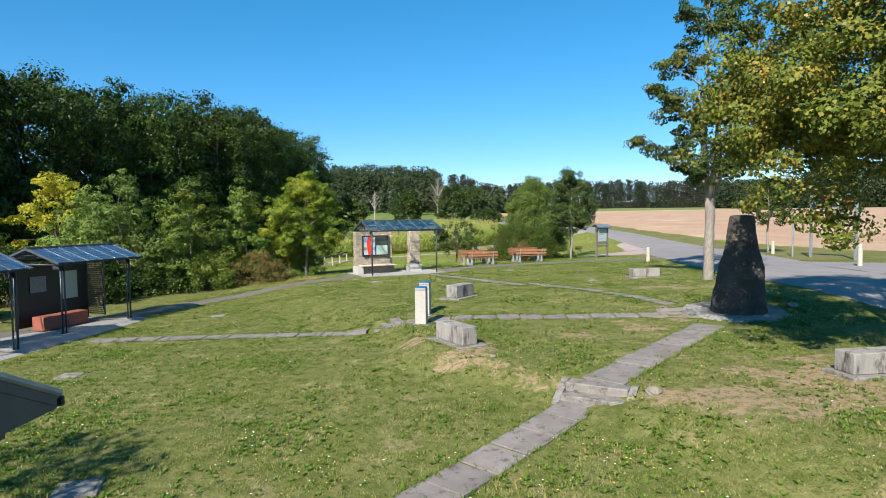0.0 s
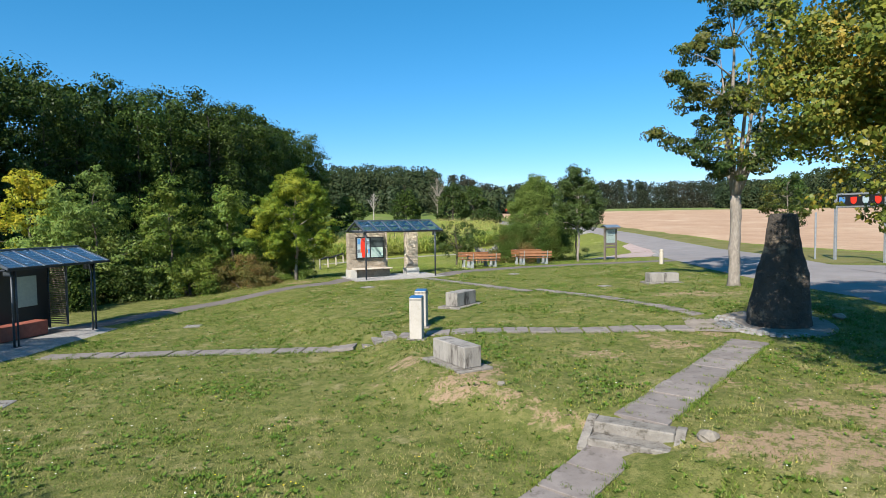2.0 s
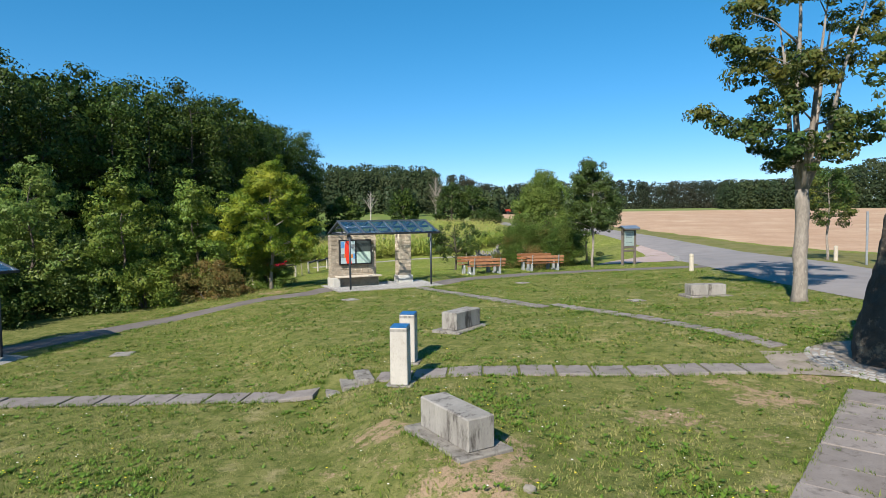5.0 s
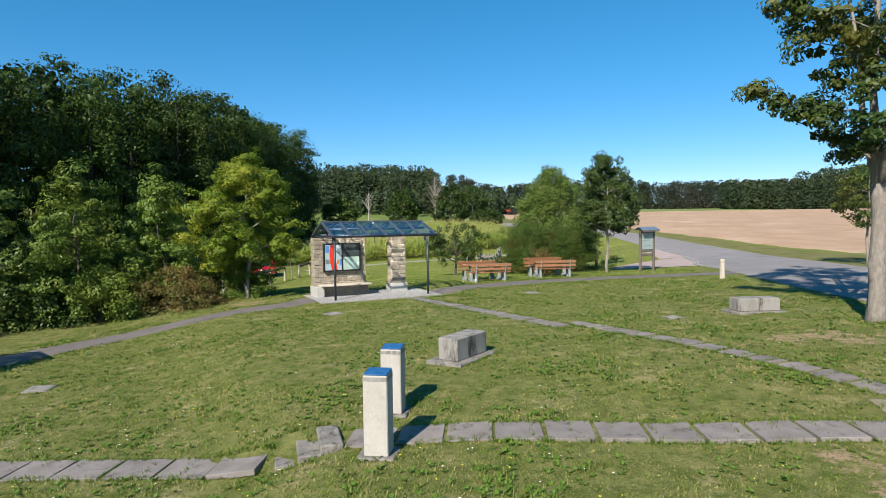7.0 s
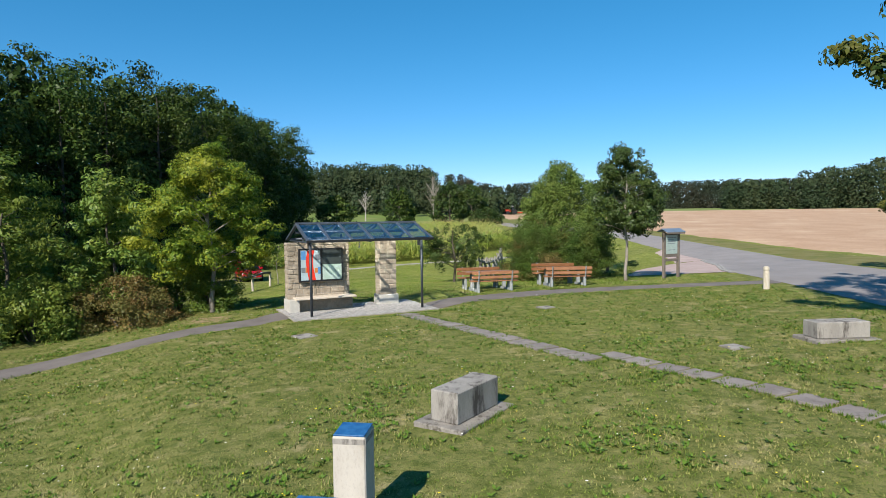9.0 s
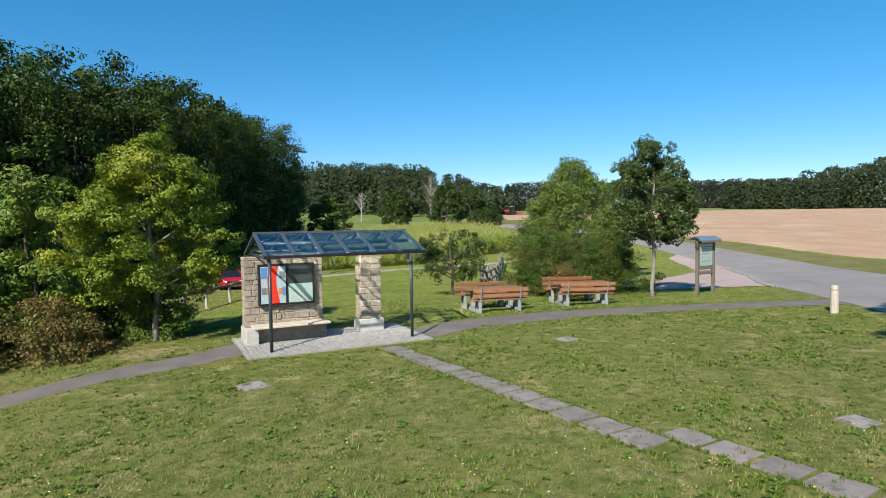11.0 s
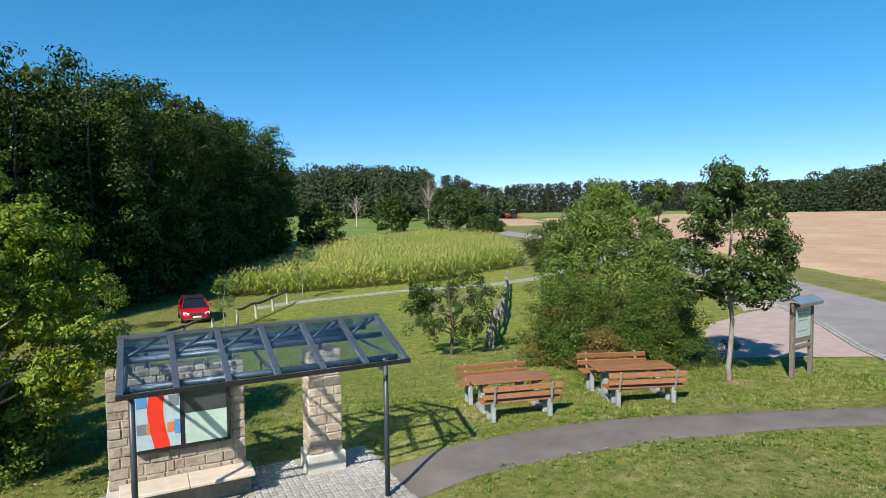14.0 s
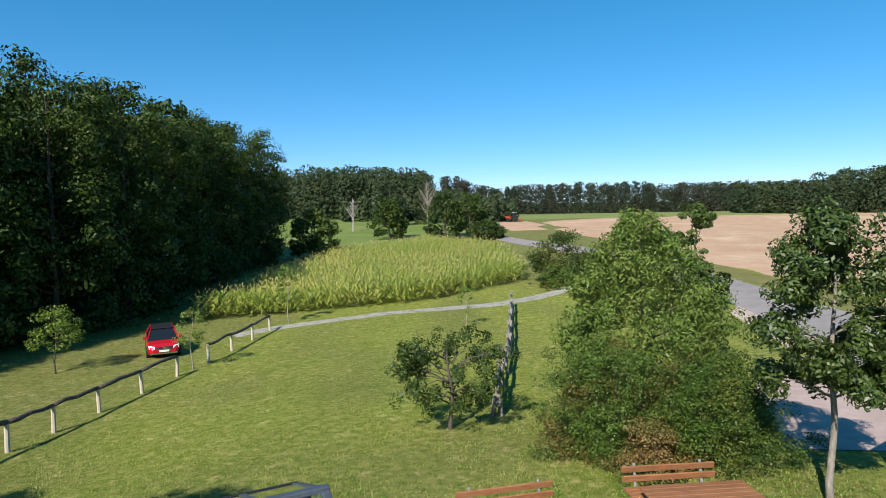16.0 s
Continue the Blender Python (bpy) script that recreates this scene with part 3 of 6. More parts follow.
strip("road", [(12.6, -40), (12.9, 0), (12.8, 12), (12.2, 18), (12.0, 24), (12.2, 29), (12.9, 35), (13.9, 41), (16.2, 46.5), (17.9, 52.5), (19.4, 64), (20.6, 80), (20.4, 95), (17.5, 112), (13.5, 130), (10.5, 150)],
      [(17.6, -40), (17.4, 0), (17.2, 14), (17.2, 22), (17.8, 27), (19.2, 34), (20.7, 42), (22.6, 52), (23.4, 60), (24.3, 75), (24.2, 95), (20.8, 114), (16.8, 132), (13.4, 152)],
      ASPHALT, 0.035, "grey asphalt country road with worn edges", "road", across=8)
strip("side_road", [(17.5, 30.5), (20, 29.2), (26, 27), (40, 22)], [(17.4, 23.5), (20, 22.8), (26, 20.5), (40, 15)], ASPHALT, 0.031, "grey asphalt junction leading off the road", "road")
strip("pavement_path_west", [(-17.5, 15.5), (-13.4, 22.0), (-11.7, 25.4), (-10.2, 27.8), (-7.3, 30.0), (-5.2, 31.8), (-4.5, 32.4)], [(-16.5, 14.8), (-12.3, 21.2), (-10.7, 24.2), (-9.5, 26.7), (-6.8, 28.9), (-4.6, 30.5), (-3.9, 30.9)],
      OLD_ASPHALT, 0.03, "narrow dark asphalt footpath through the lawn", "path")
strip("pavement_path_east", [(-0.8, 33.3), (0.9, 34.5), (3.9, 35.5), (8.4, 35.5), (12.9, 35.2)], [(-0.1, 32.2), (2.0, 33.3), (4.9, 34.1), (7.9, 34.4), (12.7, 34.1)],
      OLD_ASPHALT, 0.03, "narrow dark asphalt footpath leading to the road", "path")
strip("pavement_layby", [(9.2, 41.2), (10.3, 44.5), (12.0, 48.0), (13.2, 49.6), (14.6, 50.8)], [(14.2, 39.9), (15.3, 42.6), (17.2, 47.0), (18.3, 50.8), (18.8, 52.5)], PINK, 0.02, "pink gravel lay-by beside the road", "lay-by")
strip("pavement_margin", [(15.6, 51.8), (17.0, 56.0), (18.2, 62.0)], [(18.6, 52.2), (19.4, 58.0), (20.0, 64.0)], PINK, 0.016, "pink gravel margin along the road", "lay-by")
strip("gravel_track", [(-13.6, 68.0), (-12.4, 69.4), (-11.2, 70.6), (-3.4, 74.8), (5.0, 76.6), (13.0, 82.6), (20.6, 88)], [(-12.9, 66.6), (-11.6, 67.9), (-10.2, 69.2), (-3.0, 73.2), (5.4, 74.6), (13.6, 80.4), (20.7, 84.5)],
      GRAVEL, 0.03, "pale gravel farm track beside the maize", "track", wander=0.55)
strip("road_verge", [(17.9, 31.0), (19.4, 34.5), (20.9, 42), (22.8, 52), (23.6, 60), (24.6, 75), (24.6, 95)], [(27, 30), (27, 36), (27, 44), (27.5, 56), (27.8, 64), (28.0, 78), (28.5, 100)],
      ROUGH_GRASS, 0.02, "dry grass verge between road and field", "verge")
sheet("ploughed_field", [(27, 18), (140, -20), (330, 60), (330, 240), (150, 262), (60, 245), (33, 215), (28, 160), (27.5, 104), (27.2, 60), (26.6, 44)], SOIL, 0.16, "pinkish brown ploughed field", "field", step=4.0, edge=2.0)
sheet("far_soil", [(12, 172), (22, 150), (28, 160), (33, 215), (26, 235), (14, 215)], SOIL, 0.20, "far strip of ploughed soil", "field", step=4.0, edge=1.0)
sheet("crop_field", [(14, 216), (26, 236), (60, 246), (150, 263), (330, 241), (330, 290), (100, 330), (10, 300)], GREEN_CROP, 0.25, "far green strip of young crop", "field", step=6.0, edge=2.0)
sheet("meadow", [(-62, 116), (-24, 118), (-15.5, 122), (-8, 136), (-1, 146), (8, 152), (11, 168), (13, 216), (9, 300), (-90, 300)], MEADOW, 0.12, "far mown meadow below the woods", "meadow", step=4.0, edge=1.0)


# ---- slab paths ----
def slab_mesh(w, l, h):
    b = Build().box(-w / 2, -l / 2, -h, w / 2, l / 2, 0, 0.007)
    return b.mesh("slab", SLAB)


def slab_path(label, line, pitch, width, seed, gaps=(0.040, 0.052, 0.066)):
    """Concrete slabs one after another along a line, each a little out of true."""
    rng = random.Random(seed)
    root = thing("slab_path", label, "path", kind="structure")
    shapes = [slab_mesh(width, pitch - g, 0.08) for g in gaps]
    d, carry = 0.0, 0.0
    for (x0, y0), (x1, y1) in zip(line[:-1], line[1:]):
        far = math.dist((x0, y0), (x1, y1))
        ux, uy = (x1 - x0) / far, (y1 - y0) / far
        s = carry + pitch / 2
        while s + pitch / 2 <= far + pitch * 0.5:
            x, y = x0 + ux * s, y0 + uy * s
            zx = (ground(x + ux * 0.25, y + uy * 0.25) - ground(x - ux * 0.25, y - uy * 0.25)) / 0.5
            m = pose(x + rng.uniform(-.012, .012), y + rng.uniform(-.012, .012), max(ground(x, y), (ground(x + ux * 0.25, y + uy * 0.25) + ground(x - ux * 0.25, y - uy * 0.25)) / 2) + 0.028 + rng.uniform(-.008, .008),
                     math.degrees(math.atan(zx)) + rng.uniform(-.7, .7), rng.uniform(-.8, .8), math.degrees(math.atan2(uy, ux)) - 90 + rng.uniform(-1.2, 1.2))
            part("slab", rng.choice(shapes), SLAB, root, m=m)
            s += pitch
        carry = s - pitch / 2 - far
    return root


slab_path("path of grey concrete slabs across the lower lawn", [(-4.9, 2.10), (2.13, 9.83)], 0.72, 0.70, 1, (0.022, 0.03, 0.04))
slab_path("path of grey concrete slabs leading to the standing stone", [(2.82, 10.47), (6.98, 15.35)], 0.70, 0.79, 2, (0.018, 0.026, 0.036))
slab_path("row of grey concrete slabs across the upper lawn", [(-1.12, 17.24), (6.2, 16.68)], 0.665, 0.66, 3, (0.03, 0.04, 0.055))
slab_path("row of grey concrete slabs across the lower lawn", [(-2.16, 16.92), (-6.0, 17.22), (-10.6, 17.55)], 0.70, 0.62, 4, (0.03, 0.04, 0.05))
slab_path("slab path from the stone shelter", [(-0.90, 31.0), (0.93, 27.97), (2.34, 25.57), (3.36, 23.82)], 0.62, 0.55, 5, (0.06, 0.08, 0.10))
slab_path("slab path towards the standing stone", [(3.55, 24.55), (5.25, 21.75), (6.35, 19.5), (6.95, 17.9)], 0.62, 0.50, 6, (0.05, 0.08, 0.11))


def stairs(label, x, y, yaw, steps, width, rise, tread, z, cheeks=True):
    """Concrete steps that climb towards local +y, with cheek walls."""
    root = thing("garden_steps", label, "steps", pose(x, y, z, 0, 0, yaw))
    for i in range(steps):
        part("step", Build().box(-width / 2, i * tread, -0.25, width / 2, steps * tread + 0.02 - 0.003 * i, (i + 1) * rise, 0.018), STEP, root)
    if cheeks:
        for s in (-1, 1):
            h = steps * rise
            b = Build()
            x0, x1 = sorted((s * (width / 2 + 0.004), s * (width / 2 + 0.13)))
            prof = [(-0.06, -0.2), (-0.06, 0.03), (steps * tread - 0.10, h + 0.006), (steps * tread + 0.02, h + 0.006), (steps * tread + 0.02, -0.2)]
            b.add([(x0, a, c) for a, c in prof] + [(x1, a, c) for a, c in prof], [(4, 3, 2, 1, 0), (5, 6, 7, 8, 9)] + [(i, (i + 1) % 5, 5 + (i + 1) % 5, 5 + i) for i in range(5)])
            part("cheek", b, STEP, root)
    return root


stairs("two weathered concrete steps with sloping cheeks in the bank", 2.49, 9.94, -30, 2, 1.10, 0.15, 0.30, -0.14)
stairs("three weathered concrete steps in the bank", -2.08, 17.03, -74, 3, 0.78, 0.105, 0.29, -0.15, False)


# ---- concrete blocks and steles ----
def block(label, x, y, yaw, l=1.15, w=0.45, h=0.47, pl=1.42, pw=0.74, lift=0.0):
    z = ground(x, y) + lift
    root = thing("concrete_block", label, "block", pose(x, y, z, 0, 0, yaw), "concrete blocks on the lawn")
    part("plinth", Build().box(-pl / 2, -pw / 2, -0.2, pl / 2, pw / 2, 0.05, 0.015), STEP, root)
    part("body", Build().box(-l / 2, -w / 2, 0.05, l / 2, w / 2, 0.05 + h, 0.016), BLOCK, root, "weathered grey concrete block")


block("weathered grey concrete block on a flat plinth beside the bank", 0.28, 13.72, 121, l=1.17, w=0.40, h=0.41, pl=1.43, pw=0.78, lift=-0.01)
block("weathered grey concrete block on a flat plinth amid the lawn", 0.60, 21.18, 55, l=1.12, h=0.44, pl=1.45, pw=0.82)
block("weathered grey concrete block on a flat plinth near a tree", 8.5, 24.9, 4, h=0.34)
block("weathered grey concrete block on a flat plinth by bare soil", 7.66, 10.45, 8, h=0.38)


def stele(label, x, y, yaw, h):
    z = ground(x, y)
    root = thing("stele", label, "stele", pose(x, y, z, 0, 0, yaw), "pair of pale steles")
    part("base", Build().box(-0.24, -0.22, -0.15, 0.24, 0.22, 0.035, 0.01), STEP, root)
    b = Build()
    w, d = 0.155, 0.15
    b.add([(-w, -d, 0.03), (w, -d, 0.03), (w, d, 0.03), (-w, d, 0.03), (-w, -d, h - 0.02), (w, -d, h - 0.02), (w, d, h), (-w, d, h)],
          [(0, 1, 5, 4), (1, 2, 6, 5), (2, 3, 7, 6), (3, 0, 4, 7), (4, 5, 6, 7), (3, 2, 1, 0)])
    body = b.mesh("shaft", STELE)
    bmx = bmesh.new()
    bmx.from_mesh(body)
    bmesh.ops.bevel(bmx, geom=bmx.edges[:], offset=0.012, segments=1, affect="EDGES")
    bmx.to_mesh(body)
    bmx.free()
    part("shaft", body, STELE, root, "pale rendered shaft with a sloping head")
    part("head", Build().box(-w - 0.003, -d - 0.003, h - 0.105, w + 0.003, d + 0.003, h - 0.024, 0.018), BLOCK, root, "grey weathered concrete head")
    sl = math.degrees(math.atan2(0.02, 2 * d))
    part("plate", Build().box(-w + 0.008, -d + 0.005, 0, w - 0.008, d - 0.008, 0.016, 0.004), BLUE_TILE, root, "glossy blue plate", m=pose(0, 0, h - 0.009, sl, 0, 0))


stele("pale rendered stele with a blue plate beside the slab row", -0.63, 16.58, -9, 1.06)
stele("pale rendered stele with a blue plate on the upper lawn", -0.57, 18.12, -9, 1.02)


def cover(x, y, yaw, s, label):
    z = ground(x, y)
    root = thing("manhole_cover", label, "cover", pose(x, y, z, 0, 0, yaw), "flat covers in the lawn")
    part("frame", Build().box(-s / 2, -s / 2, -0.1, s / 2, s / 2, 0.03, 0.01), STEP, root)
    part("lid", Build().box(-s / 2 + 0.05, -s / 2 + 0.05, 0.0, s / 2 - 0.05, s / 2 - 0.05, 0.036, 0.006), BLOCK, root)


for cx, cy, yaw, s in ((3.52, 30.9, 32, 0.46), (6.2, 24.55, 20, 0.42), (-3.28, 27.95, 40, 0.52), (-8.25, 21.5, 10, 0.5), (-8.5, 13.25, 8, 0.48), (-4.75, 7.45, 20, 0.55)):
    cover(cx, cy, yaw, s, "pale square concrete cover set in the turf")


# ---- standing stone ----
def standing_stone(x, y):
    b = Build()
    rings, n = 44, 40
    for i in range(rings + 1):
        f = i / rings
        z = -0.1 + 2.85 * min(1.0, f / 0.96)
        r = float(np.interp(f, (0, 0.2, 0.4, 0.5, 0.65, 0.8, 0.9, 0.94, 0.96, 0.98, 1.0), (0.81, 0.76, 0.66, 0.59, 0.48, 0.41, 0.375, 0.35, 0.31, 0.20, 0.06)))
        for j in range(n):
            a = 2 * math.pi * j / n
            q = Vector((math.cos(a), math.sin(a), z * 0.7))
            k = 0.96 * r * (1 + 0.10 * noise.noise(q * 1.3) + 0.07 * noise.noise(q * 3.7) + 0.045 * noise.noise(q * 8))
            b.v.append((k * math.cos(a) + 0.05 * f, k * math.sin(a) * 0.82, z + 0.03 * noise.noise(q * 4)))
    b.f = [(i * n + j, i * n + (j + 1) % n, (i + 1) * n + (j + 1) % n, (i + 1) * n + j) for i in range(rings) for j in range(n)]
    b.f += [tuple(reversed(range(n))), tuple(rings * n + j for j in range(n))]
    single("standing_stone", b, MENHIR, "tall dark tapering standing stone with lichen patches", "standing stone", pose(x, y, ground(x, y)), round_=True)


standing_stone(8.48, 16.85)


def rock(x, y, r, seed, label):
    b = Build()
    n, k = 10, 6
    for i in range(k + 1):
        t = math.pi * i / k
        for j in range(n):
            a = 2 * math.pi * j / n
            q = Vector((math.sin(t) * math.cos(a), math.sin(t) * math.sin(a), math.cos(t)))
            b.v.append(tuple(Vector((q.x * 1.25, q.y, q.z * 0.6)) * r * (1 + 0.35 * noise.noise(q * 1.6 + Vector((seed, 0, 0))))))
    b.f = [(i * n + j, (i + 1) * n + j, (i + 1) * n + (j + 1) % n, i * n + (j + 1) % n) for i in range(k) for j in range(n)]
    single("stone", b, ROCK, label, "stone", pose(x, y, ground(x, y) + r * 0.18, 0, 0, seed * 40))


rock(3.50, 9.75, 0.13, 1, "pale rough stone half sunk beside the steps")
rock(10.2, 17.2, 0.16, 2, "grey rough stone beside the standing stone")
rock(1.02, 12.26, 0.07, 3, "small pale stone on the lawn by the block")


# ---- pavilion roofs ----
def roof_frame(root, x0, x1, eave, ridge, y0, y1, bars=5):
    """Glazed gable roof: panes, rafters, purlins, ridge, gable ties, gutters."""
    ym = (y0 + y1) / 2
    slope = math.degrees(math.atan2(ridge - eave, ym - y0))
    run = math.hypot(ridge - eave, ym - y0)
    n = bars + 1
    pitch = (x1 - x0) / n
    pane = Build().box(-pitch / 2 + 0.03, 0.03, 0.0, pitch / 2 - 0.03, run - 0.03, 0.008).mesh("pane", GLASS)
    rafter = Build().box(-0.045, 0.0, -0.05, 0.045, run, 0.022, 0.006).mesh("rafter", STEEL_LIGHT)
    screw = Build().tube([(0, 0, 0), (0, 0, 0.008)], 0.011, 6).mesh("screw", CHROME)
    for side in (0, 1):
        ma = pose(0, y0 if side == 0 else y1, eave, slope, 0, 0) if side == 0 else pose(0, y1, eave, 0, 0, 180) @ pose(0, 0, 0, slope, 0, 0)
        for i in range(n):
            xc = x0 + (i + 0.5) * pitch
            p = part("pane", pane, GLASS, root, m=ma @ pose(xc if side == 0 else -xc, 0, 0.004))
            p.visible_shadow = False
        for i in range(n + 1):
            xc = x0 + i * pitch
            rf = part("rafter", rafter, STEEL_LIGHT, root, m=ma @ pose(xc if side == 0 else -xc, 0, 0))
            if side == 0:
                for q in range(3):
                    part("screw", screw, CHROME, rf, m=pose(0, 0.22 + q * (run - 0.44) / 2, 0.022))
        edge = y0 - 0.035 if side == 0 else y1 + 0.035
        part("gutter", Build().box(x0 - 0.05, min(edge, edge + 0.035), eave - 0.06, x1 + 0.05, max(edge, edge + 0.035), eave + 0.01, 0.006), BLACK, root)
    part("ridge_bar", Build().box(x0 - 0.05, ym - 0.05, ridge - 0.02, x1 + 0.05, ym + 0.05, ridge + 0.045, 0.01), STEEL_LIGHT, root)
    for yy in (y0 + 0.3, ym - 0.42, ym + 0.42, y1 - 0.3):
        zz = eave + (ridge - eave) * (1 - abs(yy - ym) / (ym - y0)) - 0.12
        part("purlin", Build().tube([(x0 + 0.06, yy, zz), (x1 - 0.06, yy, zz)], 0.05, 12), STEEL, root, round_=True)
    for i in range(n + 1):
        xc = x0 + 0.05 + i * (x1 - x0 - 0.1) / n
        if i in (0, n // 2, n):
            part("tie", Build().tube([(xc, y0 + 0.2, eave - 0.06), (xc, y1 - 0.2, eave - 0.06)], 0.028, 8), STEEL, root, round_=True)
    for i in range(n):
        xa, xb = x0 + 0.1 + i * pitch, x0 + (i + 0.75) * pitch
        part("brace", Build().tube([(xa, ym - 0.42, ridge - 0.2), (xb, ym, ridge - 0.06)], 0.024, 6), STEEL, root, round_=True)


def post(root, x, y, h, r=0.042):
    p = part("post", Build().tube([(x, y, 0), (x, y, h)], r, 12), STEEL, root, round_=True)
    part("collar", Build().tube([(x, y, 0), (x, y, 0.012)], r + 0.05, 12), STEEL, p)
    part("bracket", Build().box(x - 0.012, y - 0.012, h - 0.25, x + 0.012, y + 0.3, h - 0.02, 0.004), STEEL, p)


def stone_run(root, x0, x1, y0, y1, z0, z1, row, seed):
    """Squared rubble laid in courses; some stones are taller or stand proud."""
    rng = random.Random(seed)
    z, odd = z0, 0
    while z < z1 - 0.05:
        h = min(rng.uniform(0.85, 1.2) * row, z1 - z)
        if z1 - z - h < 0.08:
            h = z1 - z
        x = x0
        while x < x1 - 0.02:
            l = rng.uniform(0.13, 0.36)
            if x1 - x - l < 0.14:
                l = x1 - x
            pr = rng.uniform(-0.008, 0.014)
            b = Build().box(x + 0.006, y0 - pr, z + 0.006, x + l - 0.006, y1 + pr, z + h - 0.006, 0.014)
            b.v = [(a + rng.uniform(-.006, .006), c + rng.uniform(-.009, .009), d + rng.uniform(-.005, .005)) for a, c, d in b.v]
            part("stone_block", b, STONE, root)
            x += l
        z += h
    part("core", Build().box(x0 + 0.02, y0 + 0.02, z0, x1 - 0.02, y1 - 0.02, z1 - 0.02), MORTAR, root)


SH = pose(-3.69, 30.7, 0.20, 0, 0, 26.5)


def stone_shelter():
    root = thing("stone_shelter", "glass-roofed shelter on steel posts with rough sandstone walls", "shelter", SH)
    roof_frame(root, -0.13, 4.00, 2.36, 2.87, -0.26, 2.60)
    post(root, 0.0, 0.0, 2.36)
    post(root, 3.72, 0.0, 2.36)
    wall = part("wall", Build().box(-0.42, 1.46, -0.15, 1.74, 2.0, 0.40, 0.012), PLINTH, root, "white plinth under rough sandstone courses")
    stone_run(wall, -0.39, 1.70, 1.50, 1.95, 0.40, 2.26, 0.155, 11)
    part("bench_base", Build().box(-0.096, 1.33, -0.15, 1.74, 1.456, 0.42, 0.012), STONE, root)
    part("end_pier", Build().box(-0.42, 1.10, -0.15, -0.10, 1.456, 0.42, 0.012), PLINTH, root, "white rendered pier under the seat")
    for i in range(2):
        part("bench_seat", Build().box(-0.24 + i * 1.0, 0.93, 0.424, 0.755 + i * 1.0, 1.49, 0.484, 0.012), SEAT_STONE, root, "pale stone seat slab")
    pil = part("pillar", Build().box(2.75, 1.42, -0.15, 3.46, 2.0, 0.36, 0.012), PLINTH, root, "white plinth under a sandstone pillar")
    stone_run(pil, 2.79, 3.42, 1.48, 1.95, 0.36, 2.26, 0.165, 12)
    for k, (xx, yy) in enumerate(((0.2, 1.72), (1.5, 1.72), (3.1, 1.72))):
        part("bearing_post", Build().tube([(xx, yy, 2.24), (xx, yy, 2.50)], 0.035, 8), STEEL, root)
    case = part("display_case", Build().box(-0.04, 1.36, 0.96, 1.44, 1.485, 2.06, 0.01), BLACK, root, "black framed display case with posters")
    part("poster", Build().box(0.02, 1.352, 1.02, 0.665, 1.358, 2.0), POSTER, case, "pale poster with a curved red band")
    part("map_sheet", Build().box(0.735, 1.352, 1.02, 1.38, 1.358, 1.52), POSTER_MAP, case, "pale green map sheet")
    part("dark_sheet", Build().box(0.735, 1.352, 1.524, 1.38, 1.358, 2.0), POSTER_DARK, case)
    band = Build()
    rows = 14
    for i in range(rows + 1):
        f = i / rows
        c = 0.34 + 0.075 * math.sin(f * 3.3 + 2.5) + 0.05 * f
        band.v += [(c - 0.11, 1.349, 1.022 + 0.976 * f), (c + 0.12, 1.349, 1.022 + 0.976 * f)]
    band.f = [(2 * i, 2 * i + 1, 2 * i + 3, 2 * i + 2) for i in range(rows)]
    part("red_band", band, POSTER_RED, case, "broad curved red band")
    for i, (a, c, e, g, mt) in enumerate(((0.03, 1.27, 0.16, 1.44, POSTER_GREY), (0.47, 1.26, 0.57, 1.42, POSTER_ORANGE), (0.58, 1.22, 0.66, 1.45, POSTER_BLUE), (0.50, 1.68, 0.65, 1.86, POSTER_GREY), (0.03, 1.70, 0.18, 1.98, POSTER_BLUE), (0.17, 1.27, 0.22, 1.44, POSTER_ORANGE))):
        part("picture", Build().box(a, 1.346, c, e, 1.351, g), mt, case)
    part("lamp", Build().tube([(1.9, 1.0, 2.3), (1.9, 1.0, 2.1), (1.9, 1.0, 2.06)], [0.012, 0.012, 0.06], 10), STEEL, root, "small dark hanging lamp")
    return root


stone_shelter()


